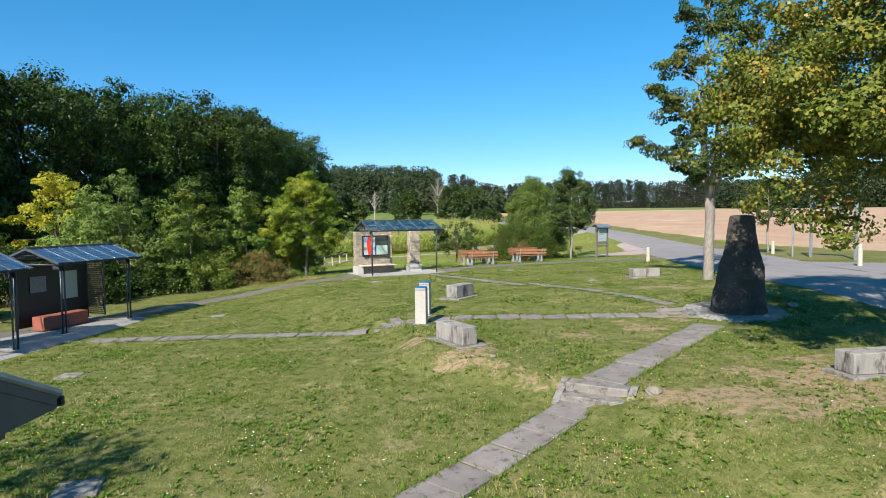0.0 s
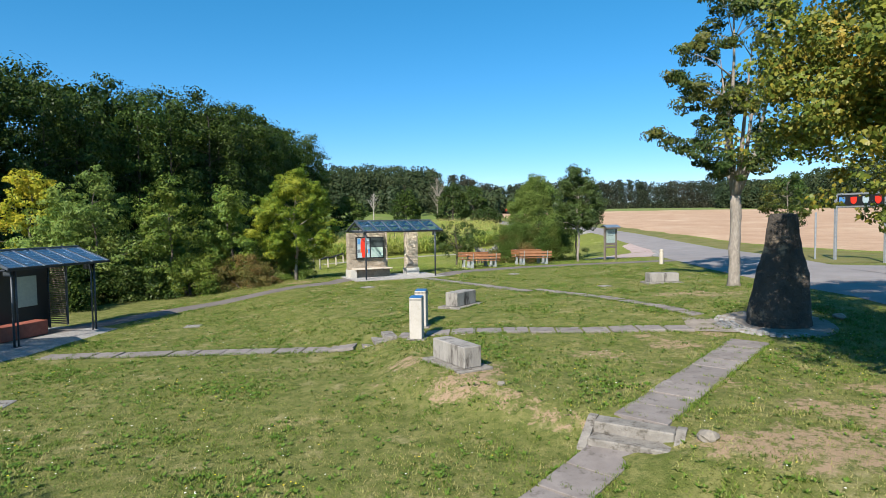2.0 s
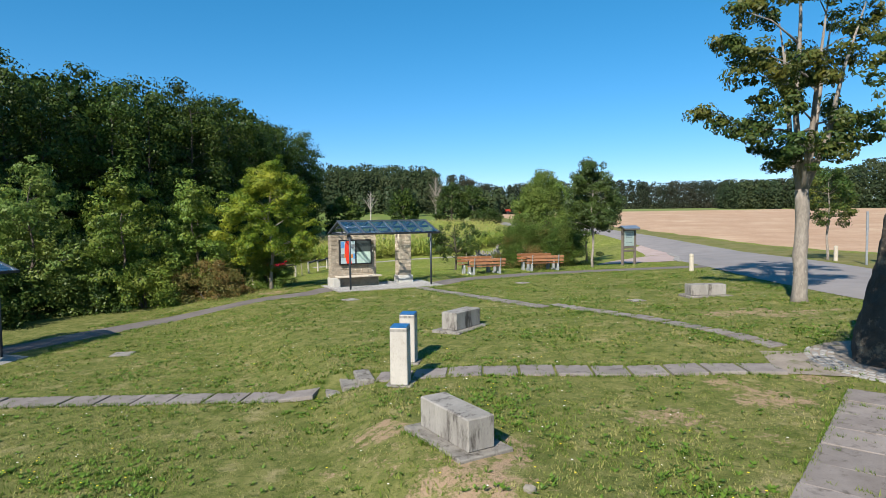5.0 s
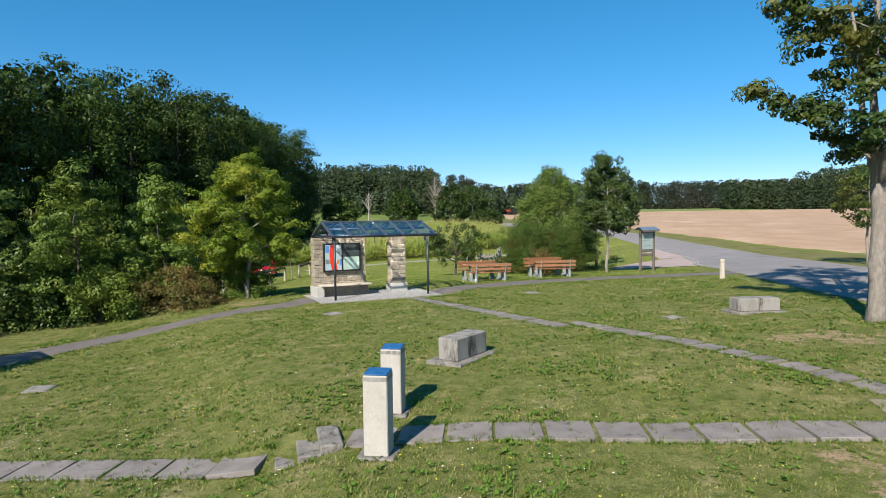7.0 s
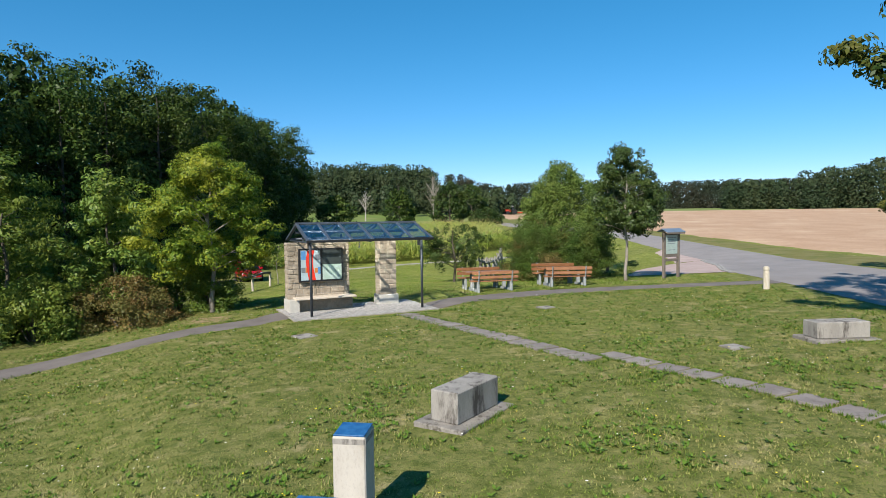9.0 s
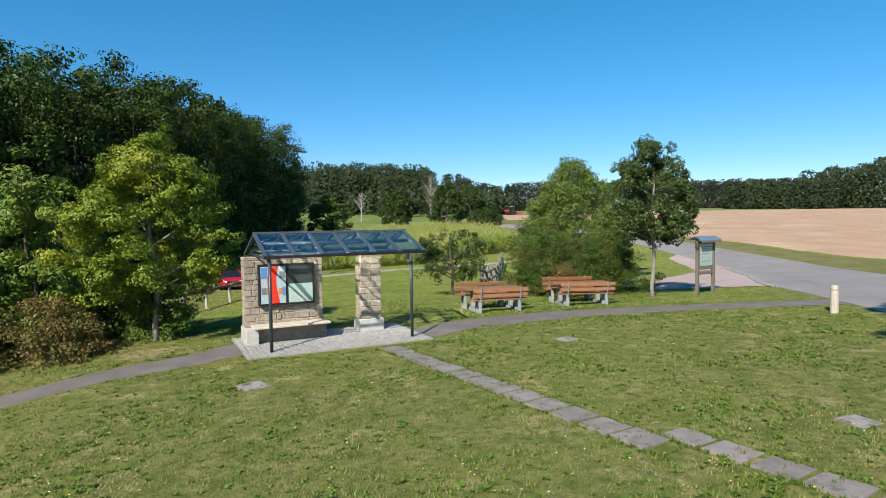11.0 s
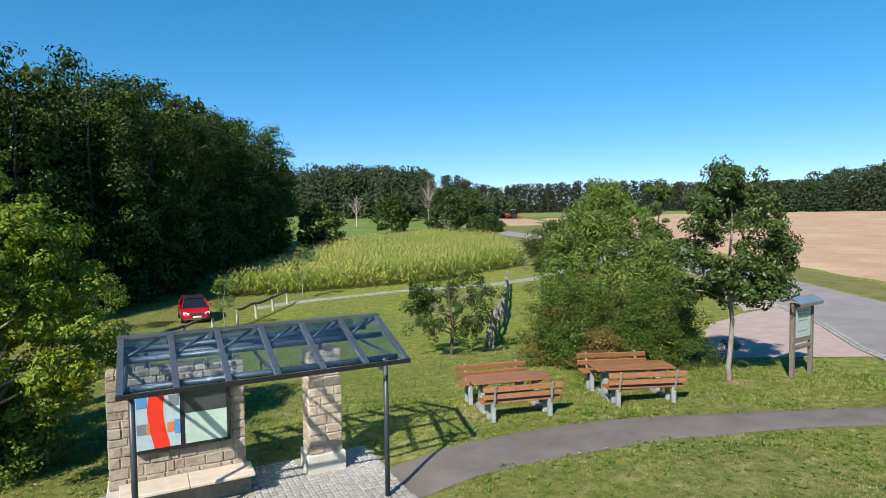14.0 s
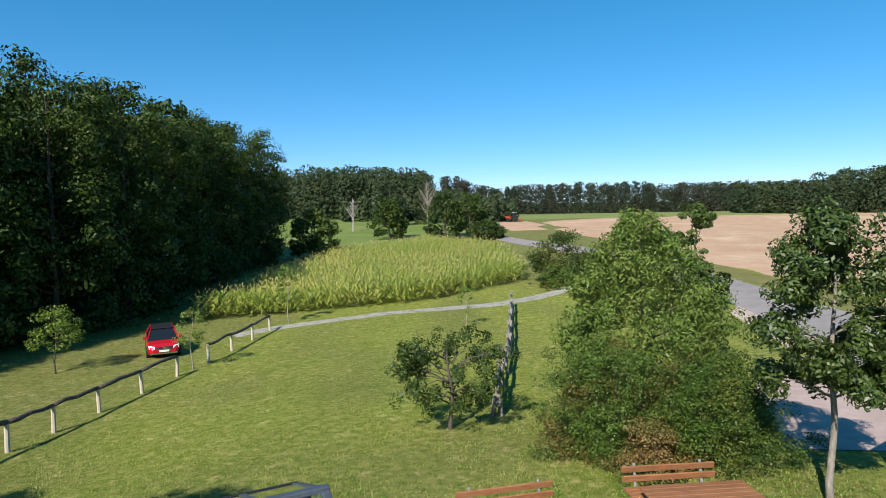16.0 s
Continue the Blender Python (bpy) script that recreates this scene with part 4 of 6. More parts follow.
def slat_pavilion(label, x, y, yaw, length, bench, z, gable=False):
    root = thing("slat_pavilion", label, "shelter", pose(x, y, z, 0, 0, yaw), "slatted display pavilions")
    roof_frame(root, -0.3, length + 0.3, 2.30, 2.94 if gable else 2.76, -0.3, 2.3)
    for xx in (0.0, length):
        post(root, xx, 0.0, 2.30, 0.032)
        post(root, xx - 0.13 if xx else 0.13, 0.0, 2.30, 0.026)
        post(root, xx, 1.95, 2.30, 0.032)
    for xx in (length,):
        scr = part("screen", Build().box(xx - 0.03, 1.15, 0.12, xx + 0.03, 1.21, 2.1, 0.006), STEEL, root, "slatted timber side screen")
        for i in range(26):
            part("slat", Build().box(xx - 0.018, 1.212, 0.15 + i * 0.075, xx + 0.018, 1.90, 0.195 + i * 0.075, 0.005), SLAT_WOOD, scr)
    back = part("back_wall", Build().box(0.06, 1.90, 0.05, length - 0.06, 1.96, 2.15, 0.006), DARK_PANEL, root, "dark back wall with notices")
    part("notice_board", Build().box(length - 1.2, 1.86, 0.85, length - 0.5, 1.895, 1.85, 0.006), NOTICE, back, "pale notice board")
    part("notice_board", Build().box(0.5, 1.86, 1.2, 1.1, 1.895, 1.75, 0.006), POSTER_GREY, back, "grey notice board")
    run, rise = 1.3, 0.64 if gable else 0.46
    slope = math.degrees(math.atan2(rise, run))
    for side in (0, 1):
        ma = pose(0, -0.3, 2.30, slope, 0, 0) if side == 0 else pose(length, 2.3, 2.30, 0, 0, 180) @ pose(0, 0, 0, slope, 0, 0)
        for i in range(7):
            part("louvre", Build().box(-0.24, 0.08 + i * 0.18, -0.035, length + 0.24, 0.225 + i * 0.18, -0.02, 0.003), STEEL_LIGHT, root, m=ma)
    if gable:
        e = length + 0.31
        part("gable_board", Build().add([(e, -0.3, 2.24), (e, 2.3, 2.24), (e, 2.3, 2.32), (e, 1.0, 2.96), (e, -0.3, 2.32), (e + 0.03, -0.3, 2.24), (e + 0.03, 2.3, 2.24), (e + 0.03, 2.3, 2.32), (e + 0.03, 1.0, 2.96), (e + 0.03, -0.3, 2.32)],
                                        [(0, 1, 2, 3, 4), (9, 8, 7, 6, 5), (0, 5, 6, 1), (1, 6, 7, 2), (2, 7, 8, 3), (3, 8, 9, 4), (4, 9, 5, 0)]), STEEL_LIGHT, root, "blue-grey gable board")
        for ya in (2.34, -0.34):
            part("verge", Build().tube([(e + 0.02, ya, 2.335), (e + 0.02, 1.0, 2.985)], 0.028, 6), GALV, root, "pale metal verge strip")
    if bench:
        part("bench", Build().box(0.2, 1.0, 0, length - 0.9, 1.5, 0.45, 0.01), RED_BRICK, root, "solid brick-red bench")
    return root


slat_pavilion("glass-roofed pavilion with slatted screens and display boards", -12.34, 19.0, 75, 2.86, True, -0.44)
slat_pavilion("glass-roofed pavilion with slatted screens beside the paved strip", -12.95, 13.85, 74, 2.95, True, -0.46)
slat_pavilion("glass-roofed pavilion on the lower lawn", -7.1, 1.7, 0, 4.1, False, -0.40, True)
strip("pavement_pavilions", [(-15.2, 12.6), (-14.4, 18.0), (-13.8, 22.8)], [(-11.9, 13.0), (-11.2, 17.8), (-10.9, 21.8)], SETT, 0.025, "pale paved strip under the pavilions", "paving")
# ---- picnic sets ----
def bench_with_back(label, m):
    root = thing("park_bench", label, "bench", m, "benches at the picnic tables")
    for i in range(3):
        part("seat_plank", Build().box(-0.95, 0.02 + i * 0.135, 0.43, 0.95, 0.145 + i * 0.135, 0.475, 0.006), BENCH_WOOD, root)
    for i in range(2):
        part("back_plank", Build().box(-0.95, -0.025, 0, 0.95, 0.015, 0.125, 0.006), BENCH_WOOD, root, m=pose(0, -0.035 - i * 0.04, 0.55 + i * 0.17, -13, 0, 0).inverted().inverted())
    for s in (-0.68, 0.68):
        part("leg", Build().box(s - 0.05, 0.0, -0.1, s + 0.05, 0.1, 0.43, 0.01), LEG_CONCRETE, root, "pale concrete leg")
        part("leg", Build().box(s - 0.05, 0.31, -0.1, s + 0.05, 0.41, 0.43, 0.01), LEG_CONCRETE, root, "pale concrete leg")
        part("back_support", Build().box(s - 0.022, -0.075, 0.42, s + 0.022, -0.045, 0.90, 0.004, m=pose(0, 0.05, 0, 0, 0, 0) @ pose(0, -0.02, 0.42, 12, 0, 0) @ pose(0, 0, -0.42)), GALV, root, "grey steel back support")
    return root


def picnic_set(x, y, yaw, what):
    z = ground(x, y)
    at = pose(x, y, z, 0, 0, yaw)
    table = thing("picnic_table", f"reddish plank picnic table with concrete legs {what}", "table", at, "picnic tables")
    for i in range(5):
        part("table_plank", Build().box(-1.0, -0.38 + i * 0.153, 0.715, 1.0, -0.235 + i * 0.153, 0.76, 0.006), BENCH_WOOD, table)
    for s in (-0.68, 0.68):
        part("leg", Build().box(s - 0.06, -0.30, -0.1, s + 0.06, 0.30, 0.10, 0.01), LEG_CONCRETE, table, "pale concrete foot")
        part("leg", Build().box(s - 0.06, -0.10, 0.104, s + 0.06, 0.10, 0.66, 0.01), LEG_CONCRETE, table, "pale concrete leg")
        part("bearer", Build().box(s - 0.05, -0.34, 0.662, s + 0.05, 0.34, 0.713, 0.008), STEEL, table)
    bench_with_back(f"reddish plank bench with backrest facing the picnic table {what}", at @ pose(-0.02, -0.98, 0))
    bench_with_back(f"reddish plank bench with backrest behind the picnic table {what}", at @ pose(-0.1, 0.98, 0, 0, 0, 180))


picnic_set(2.20, 36.75, 13, "beside the shelter")
picnic_set(5.35, 37.35, 5, "beside the bush")


# ---- notice board, bollards, poles ----
def notice_board(x, y, yaw):
    z = ground(x, y)
    root = thing("notice_board", "weathered timber notice board with a blue-grey roof", "notice board", pose(x, y, z, 0, 0, yaw))
    for s in (-0.50, 0.50):
        part("post", Build().box(s - 0.055, -0.055, -0.2, s + 0.055, 0.055, 2.02, 0.01), GREY_WOOD, root)
    fr = part("board_frame", Build().box(-0.444, -0.03, 0.92, 0.444, 0.03, 1.98, 0.006), GREY_WOOD, root)
    part("notice", Build().box(-0.39, -0.04, 1.06, 0.39, -0.032, 1.88), NOTICE, fr, "pale green notice sheet")
    for k, (bx, bz, bw) in enumerate(((-0.30, 1.76, 0.60), (-0.30, 1.68, 0.42), (-0.30, 1.58, 0.55), (-0.30, 1.50, 0.48), (-0.30, 1.22, 0.52))):
        part("text_bar", Build().box(bx, -0.043, bz, bx + bw, -0.0405, bz + 0.022), POSTER_GREY, fr)
    part("rail", Build().box(-0.444, -0.04, 0.74, 0.444, 0.04, 0.85, 0.01), GREY_WOOD, root)
    w = 0.64
    rf = part("roof", Build().add([(-w, -0.26, 2.03), (w, -0.26, 2.03), (w, 0.02, 2.17), (-w, 0.02, 2.17), (-w, 0.24, 2.05), (w, 0.24, 2.05),
                                  (-w, -0.26, 2.00), (w, -0.26, 2.00), (w, 0.02, 2.14), (-w, 0.02, 2.14), (-w, 0.24, 2.02), (w, 0.24, 2.02)],
                                 [(0, 1, 2, 3), (3, 2, 5, 4), (7, 6, 9, 8), (8, 9, 10, 11), (0, 6, 7, 1), (4, 5, 11, 10), (0, 3, 9, 6), (3, 4, 10, 9), (1, 7, 8, 2), (2, 8, 11, 5)]), SLATE, root, "blue-grey sheet roof")
    part("fascia", Build().box(-0.62, -0.262, 1.93, 0.62, -0.24, 2.0, 0.004), GREY_WOOD, rf)
    return root


notice_board(10.34, 38.42, 33)


def bollard(x, y, h, label, lean=0):
    z = ground(x, y)
    b = Build()
    prof = [(-0.15, 0.105), (0, 0.105), (h * 0.72, 0.10), (h * 0.8, 0.085), (h * 0.86, 0.10), (h - 0.03, 0.095), (h, 0.05)]
    b.tube([(0, 0, a) for a, r in prof], [r for a, r in prof], 10)
    b.v = [(x_ + 0.012 * noise.noise(Vector((x_ * 9, y_ * 9, z_ * 5))), y_, z_) for x_, y_, z_ in b.v]
    return single("bollard", b, PALE_POST, label, "bollard", pose(x, y, z, lean, 0, 0), "pale bollards along the road")


bollard(11.38, 32.75, 0.78, "pale weathered wooden bollard at the lawn edge")
bollard(18.95, 26.8, 1.05, "pale weathered wooden bollard at the junction")
bollard(20.4, 36.5, 0.8, "pale weathered wooden bollard beside a young tree")


def sign_frame(x0, y0, x1, y1):
    z = ground(x0, y0)
    yaw = math.degrees(math.atan2(y1 - y0, x1 - x0))
    l = math.dist((x0, y0), (x1, y1))
    root = thing("sign_frame", "tall grey steel frame with small heraldic plates", "sign", pose(x0, y0, z, 0, 0, yaw))
    for xx in (0.0, l):
        part("post", Build().box(xx - 0.06, -0.06, -0.3, xx + 0.06, 0.06, 3.45, 0.008), GALV, root)
    part("beam", Build().box(0.06, -0.04, 3.36, l - 0.06, 0.04, 3.45, 0.006), GALV, root)
    part("beam", Build().box(0.06, -0.04, 2.72, l - 0.06, 0.04, 2.80, 0.006), GALV, root)
    part("board", Build().box(0.1, -0.03, 2.82, l - 0.1, -0.005, 3.34), DARK_PANEL, root)
    mats = (POSTER_BLUE, POSTER_RED, POSTER, POSTER_RED)
    for i in range(4):
        c = 0.35 + i * (l - 0.7) / 3
        shield = [(-0.15, 0.17), (0.15, 0.17), (0.15, -0.05), (0.09, -0.15), (0, -0.2), (-0.09, -0.15), (-0.15, -0.05)]
        part("plate", Build().prism(shield, -0.01, 0.01), mats[i], root, m=pose(c, -0.05, 3.08, 90, 0, 0))
    return root


sign_frame(20.5, 32.9, 21.4, 30.6)
single("pole", Build().tube([(0, 0, -0.2), (0, 0, 2.5)], 0.05, 10), GALV, "slim grey steel pole beside the road", "pole", pose(19.9, 33.6, ground(19.9, 33.6)))


# ---- fences ----
def rail_fence(label, posts, height, seed):
    rng = random.Random(seed)
    root = thing("rail_fence", label, "fence")
    tops = []
    for x, y in posts:
        z = ground(x, y)
        lean = rng.uniform(-.03, .03)
        part("post", Build().tube([(x, y, z - 0.2), (x + lean, y, z + height * 0.5), (x + 1.5 * lean, y, z + height + 0.05)], [0.085, 0.08, 0.075], 8), PALE_POST, root)
        tops.append((x + 1.5 * lean, y, z + height + 0.05))
    for a, b in zip(tops[:-1], tops[1:]):
        a, b = Vector(a) + Vector((0, 0, 0.02)), Vector(b) + Vector((0, 0, 0.02))
        pts = [a.lerp(b, f) + Vector((0, 0, rng.uniform(-.09, .07) if 0 < f < 1 else 0)) for f in (0, .25, .5, .75, 1)]
        part("rail", Build().tube(pts, [rng.uniform(0.070, 0.095) for _ in pts], 8), RAIL_WOOD, root, round_=True)
    return root


rail_fence("weathered pole fence along the slope", [(-13.4, 38.0), (-13.55, 41.0), (-13.6, 44.0), (-13.55, 46.3), (-13.45, 48.5), (-13.2, 51.0), (-12.75, 53.6), (-12.35, 56.3)], 0.95, 3)
rail_fence("weathered pole fence beside the track", [(-11.85, 59.1), (-11.65, 62.2), (-11.45, 65.5), (-11.2, 68.7)], 0.95, 4)


def slope_fence(label, posts):
    """Bulky weathered split-log fence."""
    rng = random.Random(8)
    root = thing("log_fence", label, "fence")
    for i, (x, y) in enumerate(posts):
        z = ground(x, y)
        for s in (-1, 1):
            part("post", Build().tube([(x + 0.16 * s, y, z - 0.2), (x + 0.05 * s, y, z + 0.7), (x - 0.12 * s, y + 0.05, z + 1.25)], [0.08, 0.075, 0.06], 7), LOG, root)
    for (x0, y0), (x1, y1) in zip(posts[:-1], posts[1:]):
        for h in (0.45, 0.95):
            a, b = Vector((x0, y0 - 0.2, ground(x0, y0) + h)), Vector((x1, y1 + 0.2, ground(x1, y1) + h))
            part("rail", Build().tube([a, a.lerp(b, 0.5) + Vector((rng.uniform(-.06, .06), 0, rng.uniform(-.05, .05))), b], [0.085, 0.075, 0.08], 7), LOG, root, round_=True)
    return root


slope_fence("weathered split-log fence running down the slope", [(2.5, 45.4), (2.95, 48.4), (3.5, 52.0), (4.2, 56.0), (4.8, 60.5), (5.4, 65), (6.1, 70), (6.6, 74.0)])


# ---- trees ----
def leaf_quads(rng, pts, normals, size, slim=0.55, droop=0.25, stray=0.55):
    """One rhombic leaf at each point, roughly facing its normal."""
    n = len(pts)
    nz = normals + rng.normal(0, stray, (n, 3))
    nz /= np.linalg.norm(nz, axis=1)[:, None]
    r = rng.normal(0, 1, (n, 3))
    r[:, 2] -= droop
    a = np.cross(nz, r)
    a /= np.linalg.norm(a, axis=1)[:, None]
    b = np.cross(nz, a)
    s = size * rng.uniform(0.6, 1.25, (n, 1))
    out = np.empty((n, 4, 3))
    out[:, 0], out[:, 2] = pts - b * s * 0.5, pts + b * s * 0.5
    out[:, 1], out[:, 3] = pts + a * s * slim * 0.5 + nz * s * 0.1, pts - a * s * slim * 0.5 + nz * s * 0.1
    return out


LOBES = [(math.cos(radians(a)) * r, math.sin(radians(a)) * r) for a, r in ((-90, 0.55), (-12, 0.72), (28, 0.98), (60, 0.60), (90, 1.05), (120, 0.60), (152, 0.98), (192, 0.72))]


def lobed_leaves(rng, pts, normals, size):
    """One five-lobed leaf at each point, a little folded and drooping."""
    n = len(pts)
    nz = normals + rng.normal(0, 0.5, (n, 3))
    nz /= np.linalg.norm(nz, axis=1)[:, None]
    r = rng.normal(0, 0.6, (n, 3))
    r[:, 2] -= 0.7
    b = r - nz * np.sum(r * nz, axis=1)[:, None]
    b /= np.linalg.norm(b, axis=1)[:, None]
    a = np.cross(nz, b)
    s = 0.5 * size * rng.uniform(0.6, 1.25, (n, 1))
    out = np.empty((n, len(LOBES), 3))
    for k, (u, v) in enumerate(LOBES):
        out[:, k] = pts + (a * u + b * v + nz * (0.3 * abs(u) - 0.25 * v * v)) * s
    return out


def crown_points(rng, clumps, radius, per, flat=0.7):
    """Points on the skins of many small clumps."""
    c = np.repeat(clumps, per, axis=0)
    d = rng.normal(0, 1, (len(c), 3))
    d /= np.linalg.norm(d, axis=1)[:, None]
    rad = np.repeat(radius, per)[:, None] * rng.uniform(0.35, 1.0, (len(c), 1)) ** 0.6
    p = c + d * rad * np.array([1, 1, flat])
    nrm = d * 0.8 + np.array([0, 0, 0.55])
    return p, nrm


def crown_clumps(rng, n, shape, low, high, fill=0.35, ragged=0.45):
    """Clump centres inside a crown: shape(f) gives the radius at the height share f."""
    out = []
    while len(out) < n:
        f = rng.uniform(0, 1)
        r = shape(f)
        a = rng.uniform(0, 2 * math.pi)
        r *= 1 + ragged * noise.noise(Vector((2.2 * math.cos(a), 2.2 * math.sin(a), f * 4.5 + n * 0.37)))
        if rng.uniform(0, 1) > r / 1.0 + 0.15:
            continue
        k = rng.uniform(fill, 1.0) ** 0.5
        out.append((r * k * math.cos(a), r * k * math.sin(a), low + f * (high - low)))
    return np.array(out)


def sprays(rng, boughs, each, spread):
    """Clumps gathered into drooping layered boughs, with gaps between them."""
    c = np.repeat(boughs, each, axis=0)
    wide = np.repeat(spread * rng.uniform(0.6, 1.35, len(boughs)), each)[:, None]
    d = rng.normal(0, 1, c.shape) * wide * 0.62
    d[:, 2] = d[:, 2] * 0.7 - 0.2 * np.hypot(d[:, 0], d[:, 1])
    return c + d


def tree(name, label, x, y, height, radius, low, trunk_r, leaf_mat, bark, seed, clumps=90, per=60, leaf=0.12, clump_r=0.42, shape=None, fork=None,
         category="tree", group="", slim=0.55, lean=(0, 0), squash=(1, 1), z=None, ragged=0.45, boughs=0, spread=0.2, extra=(), flat=0.6, sides=6, lobed=False, stray=0.32):
    """A tapered trunk, limbs that reach into the crown, and a crown of many leaves in clumps."""
    rng = np.random.default_rng(seed)
    root = thing(name, label, category, pose(x, y, ground(x, y) if z is None else z), group)
    shape = shape or (lambda f: math.sin(math.pi * min(1, 0.12 + 0.82 * f)) ** 0.7)
    c = crown_clumps(rng, boughs or clumps, shape, low, height - clump_r * (1.0 if boughs else 0.4), 0.42 if boughs else 0.35, ragged)
    if boughs:
        c[:, :2] *= 1 - 0.9 * spread
    c[:, 0] = c[:, 0] * radius * squash[0] + lean[0] * (c[:, 2] - low) / (height - low)
    c[:, 1] = c[:, 1] * radius * squash[1] + lean[1] * (c[:, 2] - low) / (height - low)
    tips = c
    if boughs:
        heads = np.concatenate([c, np.array(extra).reshape(-1, 3)])
        c = sprays(rng, heads, max(1, clumps // boughs), spread * radius)
    rad = clump_r * rng.uniform(0.6, 1.3, len(c))
    p, nrm = crown_points(rng, c, rad, per, flat)
    if boughs:
        out = p - np.repeat(heads, max(1, clumps // boughs) * per, axis=0)
        nrm = 0.45 * nrm + 0.9 * out / np.linalg.norm(out, axis=1)[:, None] + np.array([0, 0, 0.15])
    blades = lobed_leaves(rng, p, nrm, leaf) if lobed else leaf_quads(rng, p, nrm, leaf, slim, stray=stray if boughs else 0.55)
    part("crown", cloud_mesh("crown", blades.reshape(-1, 3), leaf_mat, blades.shape[1]), leaf_mat, root)
    top = low + 0.82 * (height - low)
    end = fork or top
    sway = 0.025 if fork else 0.08
    wob = lambda s: (sway * math.sin(s * 2.1 + seed), sway * math.cos(s * 1.7 + seed))
    steps = 9
    pts, rr = [], []
    for i in range(steps + 1):
        f = i / steps
        zz = -0.2 + f * (end + 0.2)
        w = wob(zz)
        k = max(0, (zz - low) / (height - low))
        pts.append((w[0] * min(1, zz) + lean[0] * k, w[1] * min(1, zz) + lean[1] * k, zz))
        rr.append(trunk_r * (1.3 if i == 0 else 1.0) * (1 - (0.25 if fork else 0.85) * f ** 1.4))
    body = Build().tube(pts, rr, 14)
    if trunk_r > 0.15:
        body.v = [tuple(Vector(q) * 1.0 + Vector((q[0], q[1], 0)) * 0.35 * noise.noise(Vector((q[0] * 5, q[1] * 5, q[2] * 1.8)))) for q in body.v]
    trunk = part("trunk", body, bark, root, round_=True)
    stems = [(pts, rr)]
    if fork:
        stems = []
        for i in range(5):
            a = 6.283 * i / 5 + seed
            out = radius * (0.2 if i == 0 else 0.5)
            e = Vector((math.cos(a) * out + lean[0] * 0.8, math.sin(a) * out + lean[1] * 0.8, low + (height - low) * (0.85 if i == 0 else 0.55)))
            s0 = Vector(pts[-1]) - Vector((0, 0, 0.15))
            line = [s0, s0.lerp(e, 0.3) + Vector((math.cos(a) * 0.15, math.sin(a) * 0.15, -0.05)), s0.lerp(e, 0.65), e]
            rad_ = [trunk_r * 0.55, trunk_r * 0.36, trunk_r * 0.22, 0.015]
            part("main_limb", Build().tube(line, rad_, 8), bark, trunk, round_=True)
            stems.append((line, rad_))
    order = rng.permutation(len(tips))[: max(6, min(34 if fork else 26, clumps // 5))]
    for i in order:
        tip = Vector(tips[i])
        best = None
        for sp, sr in stems:
            for k in range(len(sp) - 1):
                for f in (0.25, 0.75):
                    q = Vector(sp[k]).lerp(Vector(sp[k + 1]), f)
                    if q.z < low * 0.8 or q.z > tip.z - 0.1:
                        continue
                    d = (tip - q).length + 0.35 * abs(tip.z - q.z - 0.5 * (tip.xy - q.xy).length)
                    if best is None or d < best[0]:
                        best = (d, q, sr[k])
        if best is None:
            continue
        a, r0 = best[1], best[2] * 0.45
        mid = a.lerp(tip, 0.5) + Vector((0, 0, 0.10 * (tip - a).length))
        part("limb", Build().tube([a, mid, tip], [r0, r0 * 0.6, 0.008], sides), bark, trunk, round_=True)
    return root


round_top = lambda f: math.sin(math.pi * (0.10 + 0.86 * f)) ** 0.65
cone_top = lambda f: max(0.05, (1 - f) ** 0.75 * min(1, 0.45 + 2.2 * f))
pear = lambda f: max(0.10, (1 - f ** 1.8)) ** 0.75 * min(1.0, 0.55 + 1.6 * f)
dome_top = lambda f: max(0.12, 1 - f ** 2.2) ** 0.8 * min(1.0, 0.7 + 1.4 * f)
full_low = lambda f: max(0.08, math.cos(f * math.pi / 2) ** 0.55 * min(1.0, 0.75 + 1.2 * f))

tree("maple_tree", "large maple with yellowing leaves overhanging the standing stone", 9.5, 10.5, 10.6, 4.3, 4.1, 0.26, MAPLE, BARK, 21, fork=2.9, ragged=0.25, clumps=900, per=120, leaf=0.088, clump_r=0.38, shape=full_low, boughs=180, spread=0.125, lobed=True,
     extra=[(-2.9, -0.1, 3.0), (-2.6, 0.1, 2.9), (-3.1, 0.2, 3.3), (-3.9, 1.5, 6.0), (-3.9, 1.6, 5.1), (-3.8, 1.3, 4.7), (-3.7, 0.7, 4.2), (-3.6, 0.8, 5.6), (-3.2, 0.3, 4.4), (-3.7, 1.0, 4.3), (-3.1, 0.2, 5.3), (-2.6, -0.4, 4.5), (-2.4, -0.8, 4.0)] + [(-3.8 + 0.6 * i, -1.6 + 0.85 * j, 4.25 + 0.4 * ((i + 2 * j) % 3)) for i in range(6) for j in range(5)])
tree("ash_tree", "open-crowned tree with a pale forked trunk on the lawn", 10.35, 22.97, 11.8, 2.35, 3.9, 0.21, MAPLE_GREEN, BARK, 22, clumps=330, per=80, leaf=0.135, clump_r=0.30, shape=round_top, fork=3.2, lean=(0.5, 0.2), boughs=66, spread=0.17, slim=0.5, ragged=0.6,
     extra=[(-2.6, 0.5, 5.6), (-2.2, 0.4, 5.2), (-1.7, 0.2, 4.9), (-1.3, 0.1, 4.7), (-2.0, 0, 7.3), (-1.6, 0.1, 7.0), (2.3, 0, 5.0), (1.8, -0.2, 4.8)])
